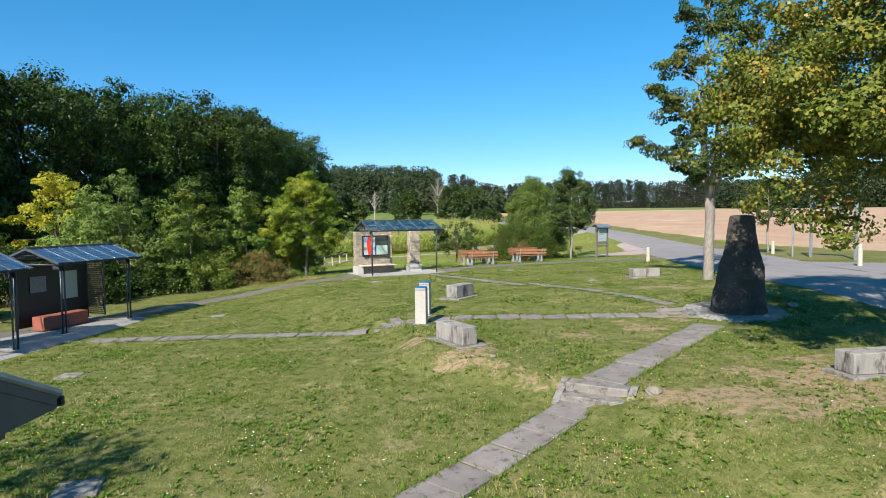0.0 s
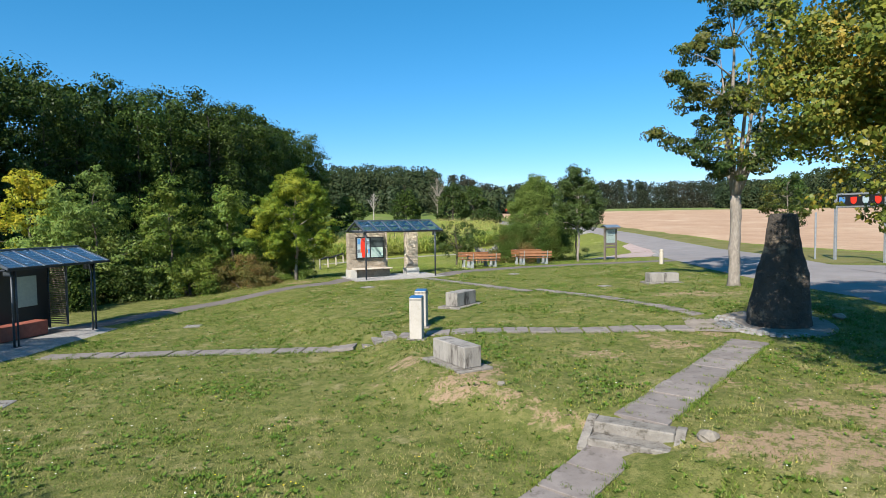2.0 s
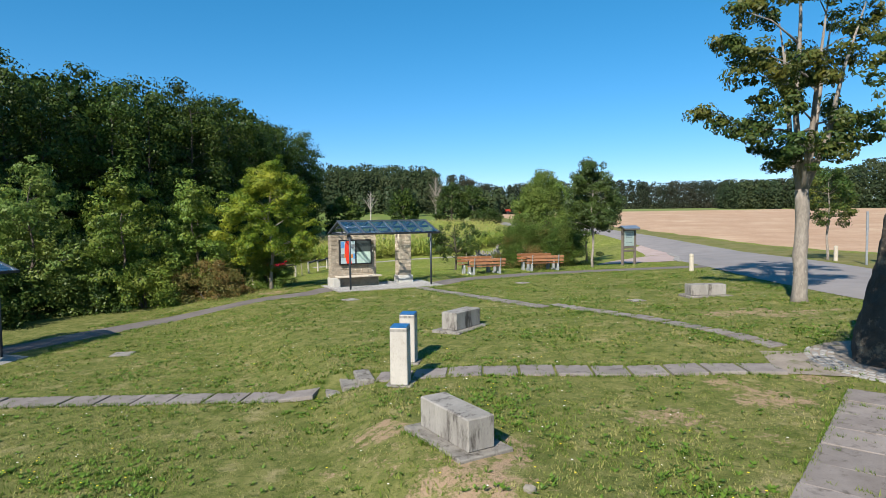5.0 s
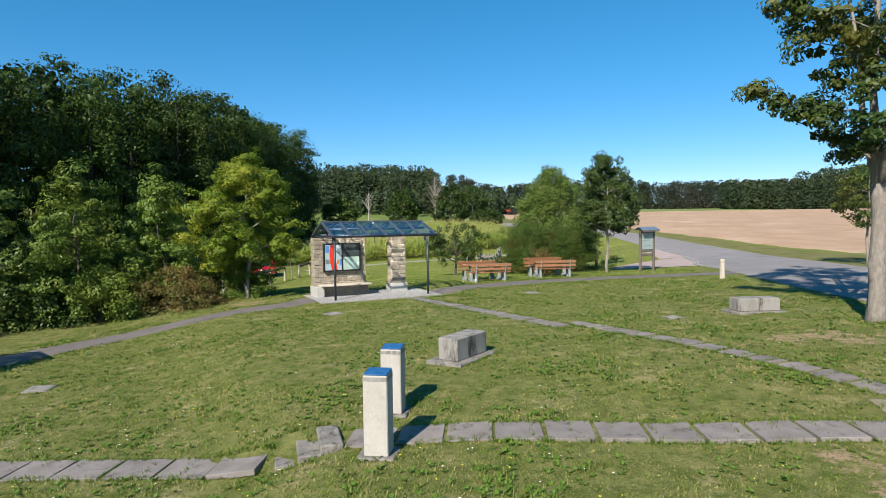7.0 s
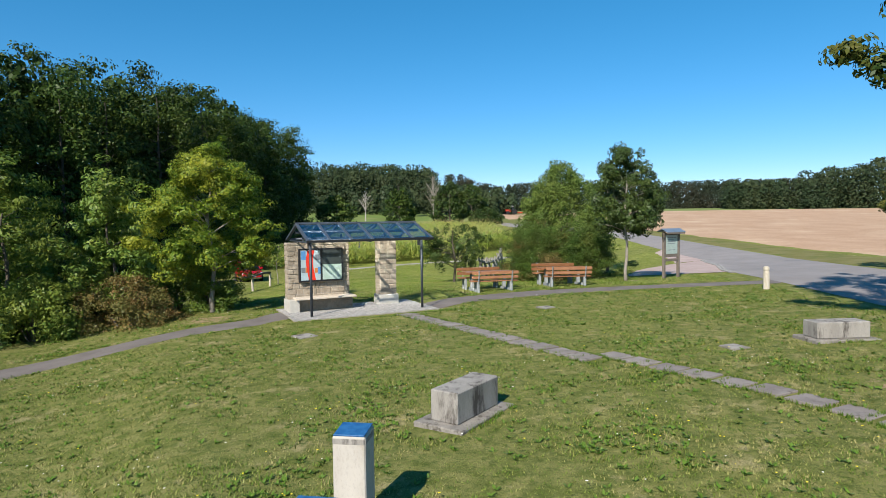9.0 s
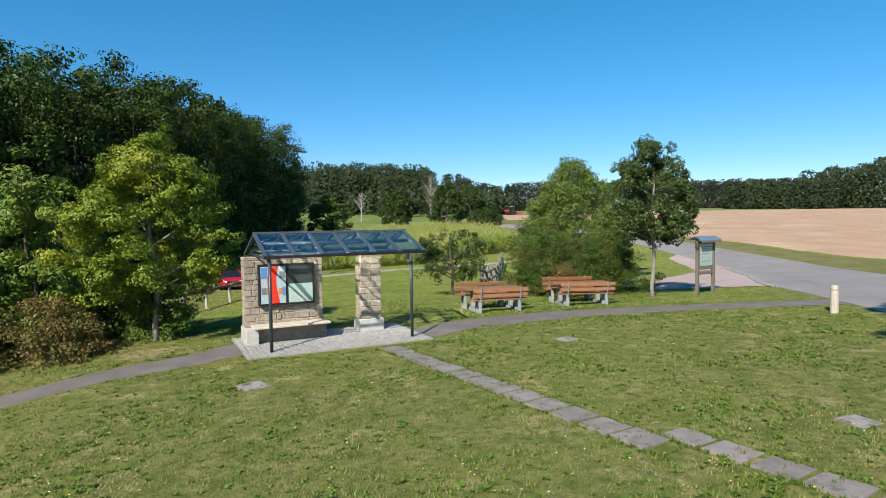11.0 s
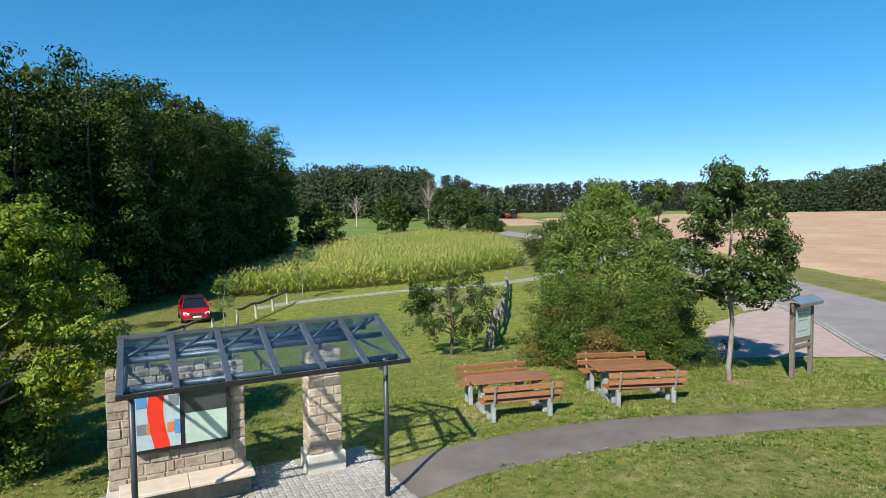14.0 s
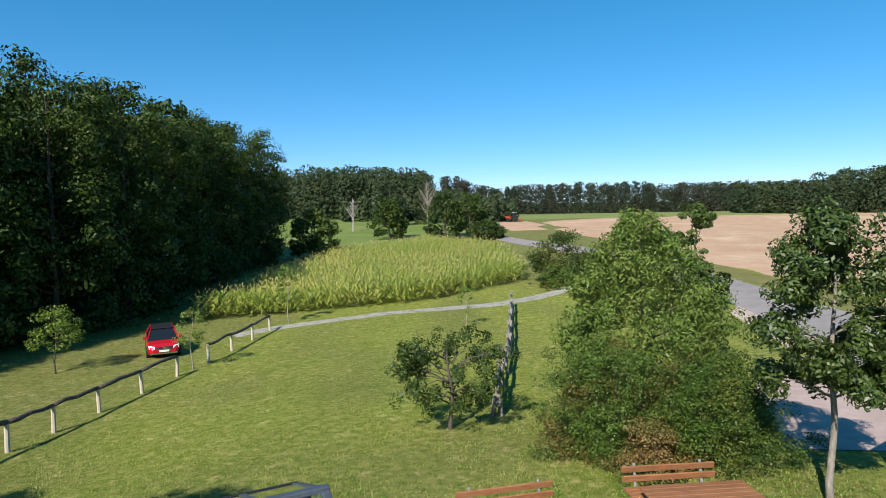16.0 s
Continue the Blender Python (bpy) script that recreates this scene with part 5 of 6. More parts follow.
tree("field_maple", "young yellow-green field maple with a slim trunk by the path", -7.75, 33.4, 6.15, 2.7, 1.6, 0.085, YOUNG_MAPLE, BARK, 23, clumps=560, per=125, leaf=0.09, clump_r=0.29, shape=dome_top, ragged=0.4, boughs=100, spread=0.17)
tree("young_oak", "young dark green oak with a slim trunk near the notice board", 8.3, 38.25, 6.0, 1.6, 2.15, 0.07, YOUNG_OAK, BARK, 24, clumps=340, per=100, leaf=0.115, clump_r=0.25, shape=dome_top, ragged=0.6, boughs=68, spread=0.18, slim=0.45, flat=0.9, stray=0.6)
tree("apple_tree", "low spreading apple tree with sparse leaves on the slope", 1.0, 44.3, 3.3, 1.8, 0.9, 0.07, OAK, BARK_DARK, 25, clumps=165, per=72, leaf=0.095, clump_r=0.20, shape=round_top, ragged=0.9, boughs=44, spread=0.17, flat=1.2)
tree("willow_tree", "light green slender-leaved tree rising behind the bush", 7.0, 45.2, 6.4, 2.8, 0.9, 0.1, CHERRY, BARK_DARK, 26, clumps=660, per=84, leaf=0.14, clump_r=0.33, shape=dome_top, slim=0.34, ragged=0.35, boughs=220, spread=0.11, flat=1.1, stray=0.75)
tree("oak_tree", "dark green oak rising behind the bush", 11.0, 50.5, 7.2, 1.6, 2.2, 0.09, OAK, BARK_DARK, 27, clumps=120, per=70, leaf=0.14, clump_r=0.3, shape=cone_top, boughs=20, spread=0.25)
tree("roadside_tree", "small round-crowned young tree beyond the road", 20.7, 37.6, 4.9, 1.3, 1.9, 0.07, MAPLE_GREEN, BARK, 28, clumps=90, per=90, leaf=0.13, clump_r=0.34, shape=round_top)
tree("field_maple", "yellow field maple at the edge of the thicket", -22.4, 34.4, 6.9, 3.1, 0.7, 0.1, YELLOW_MAPLE, BARK_DARK, 29, clumps=260, per=75, leaf=0.15, clump_r=0.4, shape=full_low, ragged=0.5, boughs=60, spread=0.2)
for i, (tx, ty, th, tr) in enumerate(((-16.2, 29.6, 6.4, 2.3), (-13.5, 31.2, 5.8, 2.3), (-11.1, 33.3, 5.5, 1.7), (-18.6, 31.0, 5.6, 2.2), (-15.4, 34.0, 5.2, 2.2), (-24.6, 31.0, 5.0, 2.2), (-12.5, 36.2, 4.6, 2.0))):
    tree("thicket_tree", "bushy light green young tree in the thicket", tx, ty, th, tr, 0.5, 0.07, SHRUB if i % 3 else CHERRY, BARK_DARK, 40 + i, clumps=240, per=62, leaf=0.15, clump_r=0.34, shape=pear, ragged=0.75, group="thicket by the path", slim=0.42, boughs=60, spread=0.24, lean=(0.3 * math.sin(i * 2.3), 0.2))


def bush(label, x, y, w, d, h, mat, seed, clumps=120, per=55, leaf=0.1, clump_r=0.35, name="bush"):
    rng = np.random.default_rng(seed)
    root = thing(name, label, "bush", pose(x, y, ground(x, y)))
    dome = lambda f: max(0.1, math.cos(f * math.pi / 2) ** 0.5)
    c = crown_clumps(rng, clumps // 3, dome, 0.1, h - clump_r * 0.7, 0.3, 0.5)
    c[:, 0] *= w / 2 * 0.9
    c[:, 1] *= d / 2 * 0.9
    tips = c
    c = sprays(rng, c, 4, 0.15 * min(w, d))
    c[:, 2] = np.maximum(c[:, 2], 0.06)
    p, nrm = crown_points(rng, c, clump_r * rng.uniform(0.6, 1.3, len(c)), per)
    part("crown", cloud_mesh("crown", leaf_quads(rng, p, nrm, leaf).reshape(-1, 3), mat), mat, root)
    for i in range(7):
        tip = Vector(tips[i])
        part("stem", Build().tube([(tip.x * 0.2, tip.y * 0.2, -0.1), (tip.x * 0.55, tip.y * 0.55, tip.z * 0.6), tip], [0.035, 0.025, 0.008], 6), BARK_DARK, root)
    return root


bush("broad bush of bramble and hazel with reddish patches", 5.2, 41.6, 4.2, 3.2, 2.9, BRAMBLE, 61, 300, 140, 0.066, 0.33)
bush("low bramble with dry reddish leaves before the big bush", 5.5, 39.9, 2.2, 1.2, 1.5, DRY_BRAMBLE, 611, 70, 90, 0.06, 0.26)
bush("dense dark green bush beside the picnic table", 7.2, 40.7, 3.2, 3.0, 2.7, THORN, 62, 250, 140, 0.060, 0.29)
bush("dry reddish-brown bramble bush beside the path", -10.1, 31.9, 3.6, 1.9, 1.8, DRY_BRAMBLE, 63, 150, 75, 0.08, 0.27)
bush("green bush beside the slim trunk", -8.0, 34.2, 2.1, 1.9, 1.9, SHRUB, 64, 130, 75, 0.09, 0.28)
bush("dark green bush behind the dry brambles", -9.7, 35.2, 2.4, 2.0, 2.5, THORN, 70, 110, 60, 0.1, 0.34)
bush("green bush at the edge of the thicket", -12.3, 31.0, 3.4, 2.4, 2.0, SHRUB, 65, 120, 55, 0.11, 0.36)
# The wood's leaf colour here puts the deep shade into the leaves.
bush("bush behind the pavilions, leaf colour darkened for shade", -16.6, 26.8, 4.5, 3.0, 2.2, FOREST, 66, 130, 55, 0.13, 0.4)
bush("bush behind the pavilions, leaf colour darkened for shade", -18.6, 21.0, 4.0, 5.0, 3.0, FOREST, 67, 130, 55, 0.14, 0.45)
# Oak leaf colour instead of shrub green: painted thicket shade.
for i, (bx, by, bh) in enumerate(((-11.4, 34.6, 2.2), (-14.4, 30.4, 2.4), (-16.8, 28.4, 2.6), (-19.5, 26.0, 2.8), (-21.5, 31.5, 1.9), (-13.0, 35.5, 3.0), (-16.5, 33.5, 3.2))):
    bush("leafy bush in the thicket, green darkened for its shade", bx, by, 3.6, 3.0, bh, OAK, 500 + i, 110, 60, 0.13, 0.4)
bush("tall hedge bush beside the road bend", 13.4, 86.0, 7.5, 5.0, 5.2, MAPLE_GREEN, 68, 150, 50, 0.22, 0.7)
bush("hedge bush beside the gravel track", 12.2, 82.6, 3.4, 3.0, 2.4, BRAMBLE, 69, 80, 50, 0.2, 0.45)
tree("sapling", "thin young tree beside the car", -12.1, 57.6, 3.3, 0.7, 1.1, 0.035, CHERRY, BARK, 71, clumps=30, per=50, leaf=0.1, clump_r=0.28)
tree("sapling", "thin young tree on the field margin", -10.6, 71.6, 4.6, 0.8, 1.6, 0.04, CHERRY, BARK, 72, clumps=30, per=45, leaf=0.14, clump_r=0.3)
tree("orchard_tree", "small tree in the shade of the wood", -19.2, 57.6, 3.6, 1.2, 1.2, 0.05, SHRUB, BARK_DARK, 73, clumps=50, per=50, leaf=0.13, clump_r=0.4)
tree("sapling", "thin staked young tree above the track", 2.6, 66.0, 3.0, 0.5, 1.0, 0.03, CHERRY, BARK, 74, clumps=20, per=40, leaf=0.1, clump_r=0.22)
tree("rear_tree", "small leafy tree beside the lower lawn", -8.6, 1.6, 6.4, 1.5, 3.0, 0.08, SHRUB, BARK_DARK, 75, clumps=60, per=50, leaf=0.16, clump_r=0.4)

# ---- the wood on the west side ----
kinds = []
for k in range(6):
    kinds.append(tree("forest_tree", "tall dark green broadleaf tree at the wood's edge", -300 - 12 * k, -60, 20.8, 4.5, 0.6 if k < 3 else 2.0, 0.2, FOREST, SHADED_BARK, 100 + k, clumps=420, per=30 if k < 3 else 11, leaf=0.34 if k < 3 else 0.62, clump_r=1.1, boughs=105, spread=0.17, sides=4,
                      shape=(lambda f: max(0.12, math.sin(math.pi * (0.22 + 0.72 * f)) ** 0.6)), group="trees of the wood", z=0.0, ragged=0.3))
rng = random.Random(5)
first = True
spots = []
for row, (off, k0, k1, gap) in enumerate(((0.0, 0, 3, 4.2), (4.6, 0, 6, 4.6), (9.6, 3, 6, 5.0))):
    yy = 24.0 + row
    while yy < 121 - off * 0.3:
        xx = -25.4 - off + rng.uniform(-1.1, 1.1) - 0.6 * smooth(70, 118, yy) - 9.0 * smooth(76, 34, yy)
        spots.append((xx, yy + rng.uniform(-1, 1), kinds[rng.randrange(k0, k1)], rng.uniform(0.93, 1.07) * (1 if row else 0.95) * (0.885 + 0.09 * smooth(44, 66, yy)), rng.uniform(0, 360)))
        yy += gap * rng.uniform(0.8, 1.2)
for i, (xx, yy, src, sc, yaw) in enumerate(spots):
    m = pose(xx, yy, ground(xx, yy) - 0.1, 0, 0, yaw) @ Matrix.Diagonal((sc * 0.98, sc * 0.98, sc, 1))
    if src is not None and src.get("used") is None:
        src.matrix_basis = m
        src["used"] = 1
    else:
        k = src.matrix_basis.to_scale()
        copy_thing(src, m @ Matrix.Diagonal((1 / k.x, 1 / k.y, 1 / k.z, 1)))
for k in kinds:
    for o in bpy.data.objects:
        if o.get("used") is not None:
            del o["used"]
    break


# ---- far woods ----
def far_wood(name, label, spots, mat, pine, leaf, seed, quads=90):
    """Trees too far off to count, in one mesh."""
    rng = np.random.default_rng(seed)
    out = []
    for x, y, h in spots:
        z0 = ground(x, y)
        n = quads
        f = rng.uniform(0.0, 1, n)
        if pine:
            r = h * 0.21 * (1.05 - f) ** 0.45 + 0.2
        else:
            r = h * 0.31 * np.sin(np.pi * (0.15 + 0.8 * f)) ** 0.6
        a = rng.uniform(0, 2 * np.pi, n)
        k = rng.uniform(0.3, 1, n) ** 0.5
        p = np.stack([x + r * k * np.cos(a), y + r * k * np.sin(a), z0 + f * h], 1)
        nrm = np.stack([np.cos(a), np.sin(a), np.full(n, 0.7)], 1)
        out.append(leaf_quads(rng, p, nrm, leaf, 0.8))
    return single(name, cloud_mesh(name, np.concatenate(out).reshape(-1, 3), mat), mat, label, "wood", kind="stuff")


rw = random.Random(9)
far_wood("distant_wood", "far dark broadleaf wood on a rise", [(x_ := rw.uniform(-80, -2), rw.uniform(236, 285), rw.uniform(12, 17.5) + 2.2 * smooth(-4, -22, x_)) for _ in range(190)], HAZED_LEAF, False, 0.85, 201, 420)
far_wood("distant_pines", "far pine wood along the skyline", [(x_ := rw.uniform(4, 235), 330 + rw.uniform(0, 16), 14.2 + 2.2 * noise.noise(Vector((x_ * 0.045, 3, 0))) + rw.uniform(-1.4, 1.8)) for _ in range(470)], HAZED_PINE, True, 0.9, 202, 190)
far_wood("distant_copse", "far mixed wood beyond the field", [(x_ := rw.uniform(132, 215), 262 + rw.uniform(0, 34) - 0.28 * (x_ - 150), rw.uniform(10, 13.5) + 8 * smooth(150, 188, x_)) for _ in range(110)], HAZED_LEAF, False, 0.95, 203, 400)
far_wood("distant_hedge", "far bushes below the wood", [(rw.uniform(-30, 30), rw.uniform(205, 235), rw.uniform(6, 10)) for _ in range(45)], HAZED_LEAF, False, 1.2, 204, 200)
bigs = dict(clumps=110, per=50, leaf=0.5, clump_r=0.95)
tree("meadow_tree", "round dark tree beyond the maize", -9.0, 150, 9.5, 3.8, 0.8, 0.2, FOREST, BARK_DARK, 81, shape=full_low, **bigs)
tree("meadow_tree", "broad green tree beyond the maize", 2.6, 147, 10, 4.2, 0.6, 0.2, OAK, BARK_DARK, 82, shape=full_low, **bigs)
tree("meadow_tree", "broad green tree beyond the maize", 7.6, 149, 9.5, 4.2, 0.6, 0.2, OAK, BARK_DARK, 83, shape=full_low, **bigs)
tree("meadow_tree", "tall green tree in front of the wood", -12.0, 190, 14, 4.6, 0.8, 0.25, HAZED_LEAF, BARK_DARK, 84, shape=full_low, **bigs)
tree("meadow_tree", "dark tree at the foot of the wood", -18.6, 121, 8.0, 4.2, 0.4, 0.15, FOREST, BARK_DARK, 85, shape=full_low, **bigs)
tree("meadow_tree", "low dark bush beyond the maize", 10.5, 141, 4.0, 3.6, 0.3, 0.12, OAK, BARK_DARK, 86, shape=full_low, **bigs)
tree("meadow_tree", "tall green tree in front of the wood", -2.0, 196, 12, 4.0, 0.8, 0.2, HAZED_LEAF, BARK_DARK, 87, shape=full_low, **bigs)


def bare_tree(label, x, y, h, seed, mat, count=60):
    rng = random.Random(seed)
    root = thing("bare_tree", label, "tree", pose(x, y, ground(x, y)))
    tr = part("trunk", Build().tube([(0, 0, -0.2), (0.1, 0, h * 0.4), (0, 0.1, h * 0.95)], [0.2, 0.15, 0.03], 8), mat, root)
    for i in range(count):
        z0 = h * rng.uniform(0.25, 0.85)
        a = rng.uniform(0, 6.28)
        l = (h - z0) * rng.uniform(0.4, 0.75)
        w = Vector((math.cos(a) * 0.55, math.sin(a) * 0.55, 0.85))
        part("limb", Build().tube([(0, 0, z0), Vector((0, 0, z0)) + w * l * 0.5 + Vector((0, 0, 0.1)), Vector((0, 0, z0)) + w * l], [0.045, 0.03, 0.012], 5), mat, tr)
    return root


bare_tree("bare white birch on the far meadow", -20.3, 177, 9.0, 1, BIRCH, 40)
bare_tree("bare grey tree in front of the wood", -1.5, 178, 13, 2, BARK, 80)


# ---- maize ----
def maize():
    """Rows of maize: arching leaves and a tassel to each plant."""
    rng = np.random.default_rng(77)
    field = [(-19, 73.5), (-9, 76.6), (0, 79.6), (9.8, 88.5), (10.6, 105), (10, 118), (5, 130), (-1, 142), (-8, 132), (-15.5, 118), (-17.5, 100)]

    def inside(x, y):
        c = False
        for (x0, y0), (x1, y1) in zip(field, field[1:] + field[:1]):
            if (y0 > y) != (y1 > y) and x < (x1 - x0) * (y - y0) / (y1 - y0) + x0:
                c = not c
        return c
    quads, tass = [], []
    for r in range(-30, 80):
        for s in range(0, 420):
            x, y = -22 + r * 0.78 + s * 0.035, 72 + s * 0.22
            if not inside(x, y) or s % 2 or (y > 100 and s % 4):
                continue
            x += rng.uniform(-.22, .22)
            y += rng.uniform(-.12, .12)
            z = ground(x, y)
            h = rng.uniform(1.9, 2.35) * (1 - 0.25 * (y > 125))
            k = 7
            for i in range(k):
                a = rng.uniform(0, 2 * np.pi)
                z0 = z + h * (0.12 + 0.72 * i / k)
                l = rng.uniform(0.7, 1.2)
                d = np.array([np.cos(a), np.sin(a), 0])
                sd = np.array([-d[1], d[0], 0]) * 0.095
                b0 = np.array([x, y, z0])
                m_ = b0 + d * l * 0.5 + [0, 0, l * 0.38]
                e = b0 + d * l + [0, 0, l * rng.uniform(-0.1, 0.3)]
                quads += [b0, m_ - sd, e, m_ + sd]
            t0 = np.array([x, y, z + h])
            for i in range(1):
                w = np.array([rng.uniform(-.12, .12), rng.uniform(-.12, .12), 0.3])
                tass += [t0, t0 + w * 0.5 + [0.02, 0, 0], t0 + w, t0 + w * 0.5 - [0.02, 0, 0]]
    single("maize_field", cloud_mesh("maize_field", np.array(quads), CORN), CORN, "dense ripening maize in rows", "maize", kind="stuff")
    single("maize_tassels", cloud_mesh("maize_tassels", np.array(tass), TASSEL), TASSEL, "straw-coloured maize tassels", "maize", kind="stuff")


maize()
# ---- car ----
def car(x, y, yaw):
    root = thing("car", "small red sport-utility car parked on the grass", "car", pose(x, y, ground(x, y), 0, 0, yaw))
    sec = [(-2.18, 0.42, 0.80, 0.72), (-2.10, 0.34, 0.98, 0.80), (-1.6, 0.28, 1.02, 0.89), (-0.6, 0.26, 0.98, 0.90), (0.7, 0.26, 0.96, 0.90), (1.1, 0.26, 0.95, 0.89), (1.75, 0.28, 0.84, 0.86), (2.08, 0.32, 0.72, 0.76), (2.20, 0.40, 0.60, 0.62)]
    b = Build()
    for a, lo, hi, w in sec:
        b.v += [(a, -w * 0.94, lo), (a, -w, (lo + hi) / 2), (a, -w * 0.95, hi - 0.04), (a, -w * 0.84, hi), (a, w * 0.84, hi), (a, w * 0.95, hi - 0.04), (a, w, (lo + hi) / 2), (a, w * 0.94, lo)]
    n = 8
    b.f = [(i * n + j, i * n + (j + 1) % n, (i + 1) * n + (j + 1) % n, (i + 1) * n + j) for i in range(len(sec) - 1) for j in range(n)] + [tuple(range(n)), tuple((len(sec) - 1) * n + j for j in range(n))]
    body = part("body", b, CAR_RED, root, "glossy red body", round_=False)
    cab = Build()
    prof = [(-2.0, 0.98, 0.78), (-1.55, 1.40, 0.66), (-0.9, 1.50, 0.62), (0.0, 1.51, 0.61), (0.45, 1.44, 0.63), (1.18, 0.96, 0.80)]
    for a, hi, w in prof:
        cab.v += [(a, -0.84, 0.94), (a, -w, hi), (a, w, hi), (a, 0.84, 0.94)]
    cab.f = [(i * 4 + j, i * 4 + j + 1, (i + 1) * 4 + j + 1, (i + 1) * 4 + j) for i in range(5) for j in range(3)] + [(0, 1, 2, 3), (20, 21, 22, 23)]
    part("cabin", cab, CAR_GLASS, root, "dark glazed cabin")
    part("roof", Build().box(-1.5, -0.6, 1.485, 0.35, 0.6, 1.53, 0.015), BLACK, root, "black panoramic roof")
    for s in (-1, 1):
        for fx, tx, fz, tz in ((0.45, 1.16, 1.46, 0.98), (-1.55, -2.0, 1.42, 1.0)):
            part("pillar", Build().tube([(fx, s * 0.63, fz), (tx, s * 0.82, tz)], 0.04, 6), CAR_RED, root)
        part("roof_rail", Build().tube([(-1.5, s * 0.62, 1.50), (0.3, s * 0.61, 1.52)], 0.03, 6), CAR_RED, root)
        part("mirror", Build().box(0.72, min(s * 0.88, s * 1.06), 0.98, 0.92, max(s * 0.88, s * 1.06), 1.14, 0.03), CAR_RED, root)
        part("headlight", Build().add([(2.06, s * 0.78, 0.62), (2.20, s * 0.48, 0.60), (2.15, s * 0.46, 0.74), (1.94, s * 0.80, 0.80), (1.9, s * 0.6, 0.7)], [(0, 1, 2, 3), (0, 3, 4), (3, 2, 4), (2, 1, 4), (1, 0, 4)]), LAMP_GLASS, root, "clear headlight")
        for a in (-1.35, 1.38):
            wheel = part("wheel", Build().tube([(a, s * 0.70, 0.34), (a, s * 0.915, 0.34)], 0.34, 18), RUBBER, root, "black tyre")
            part("rim", Build().tube([(a, s * 0.90, 0.34), (a, s * 0.925, 0.34)], 0.22, 14), CHROME, wheel)
    part("grille", Build().box(2.14, -0.44, 0.55, 2.215, 0.44, 0.72, 0.02), BLACK, root)
    for zz in (0.60, 0.67):
        part("grille_bar", Build().box(2.20, -0.42, zz - 0.012, 2.225, 0.42, zz + 0.012, 0.004), CHROME, root)
    part("badge", Build().tube([(2.21, 0, 0.635), (2.235, 0, 0.635)], 0.07, 14), CHROME, root)
    part("bumper", Build().box(2.0, -0.70, 0.30, 2.215, 0.70, 0.40, 0.03), CHROME, root, "pale lower bumper trim")
    part("number_plate", Build().box(2.19, -0.26, 0.43, 2.222, 0.26, 0.54, 0.004), PLATE, root)


car(-16.0, 62.7, -63)


# ---- tractor ----
def tractor(x, y, yaw):
    root = thing("tractor", "red tractor with a cultivator on the far field", "tractor", pose(x, y, ground(x, y) + 0.2, 0, 0, yaw))
    part("bonnet", Build().box(0.3, -0.45, 0.9, 2.4, 0.45, 1.7, 0.08), TRACTOR_RED, root)
    cab = part("cab", Build().box(-1.1, -0.75, 1.1, 0.3, 0.75, 2.75, 0.06), CAR_GLASS, root)
    part("cab_roof", Build().box(-1.2, -0.85, 2.75, 0.4, 0.85, 2.92, 0.05), PLATE, cab)
    for s in (-1, 1):
        part("wheel", Build().tube([(-0.7, s * 0.75, 0.85), (-0.7, s * 1.25, 0.85)], 0.85, 18), RUBBER, root)
        part("wheel", Build().tube([(1.8, s * 0.65, 0.6), (1.8, s * 1.05, 0.6)], 0.6, 16), RUBBER, root)
    part("cultivator", Build().box(-3.4, -1.8, 0.4, -2.2, 1.8, 0.9, 0.05), TRACTOR_RED, root)
    part("hitch", Build().box(-2.25, -0.2, 0.5, -1.0, 0.2, 0.75, 0.03), BLACK, root)


tractor(24.5, 212, 200)


# ---- flag on the field ----
single("marker_flag", Build().tube([(0, 0, 0), (0, 0, 2.0)], 0.02, 6).box(0.0, -0.01, 1.5, 0.5, 0.01, 2.0), POSTER_BLUE, "thin pole with a small blue plate", "marker", pose(13.2, 70, ground(13.2, 70)))


# ---- grass, weeds and flowers ----
SEGMENTS = (((-4.9, 2.10), (2.13, 9.83), .34), ((2.45, 9.85), (2.8, 10.45), .62), ((2.93, 10.57), (7.05, 15.4), .38), ((-1.3, 17.24), (6.1, 16.68), .31), ((-2.16, 16.92), (-6, 17.2), .29), ((-6, 17.2), (-10.6, 17.55), .29), ((-2.1, 16.98), (-1.3, 17.4), .42),
            ((-.9, 31), (.93, 27.97), .26), ((.93, 27.97), (3.36, 23.82), .26), ((3.55, 24.55), (5.25, 21.75), .25), ((5.25, 21.75), (6.95, 17.9), .25), ((8.38, 16.85), (8.39, 16.85), 1.22), ((6.3, 17.0), (7.2, 17.0), .5),
            ((-17, 15.1), (-12.9, 21.6), .65), ((-12.9, 21.6), (-9.9, 27.2), .62), ((-9.9, 27.2), (-4.2, 31.6), .62), ((-.4, 32.8), (1.4, 33.9), .62), ((1.4, 33.9), (4.4, 34.8), .66), ((4.4, 34.8), (12.8, 34.7), .6),
            ((-3.2, 31.8), (-0.4, 33.2), 1.45), ((-.03, 14.25), (.6, 13.2), .42), ((.25, 20.7), (.95, 21.7), .44), ((7.2, 10.4), (8.1, 10.5), .38), ((8.05, 24.9), (8.95, 24.9), .38), ((-13.2, 12), (-12.4, 22), 1.6))


def in_path(x, y):
    """True where paving lies, for arrays of places."""
    hit = (x > 11.9) & (y < 37) | (x > 9.2) & (y > 40)
    for (px, py), (qx, qy), r in SEGMENTS:
        t = np.clip(((x - px) * (qx - px) + (y - py) * (qy - py)) / ((qx - px) ** 2 + (qy - py) ** 2), 0, 1)
        hit |= (x - px - t * (qx - px)) ** 2 + (y - py - t * (qy - py)) ** 2 < r * r
    return hit


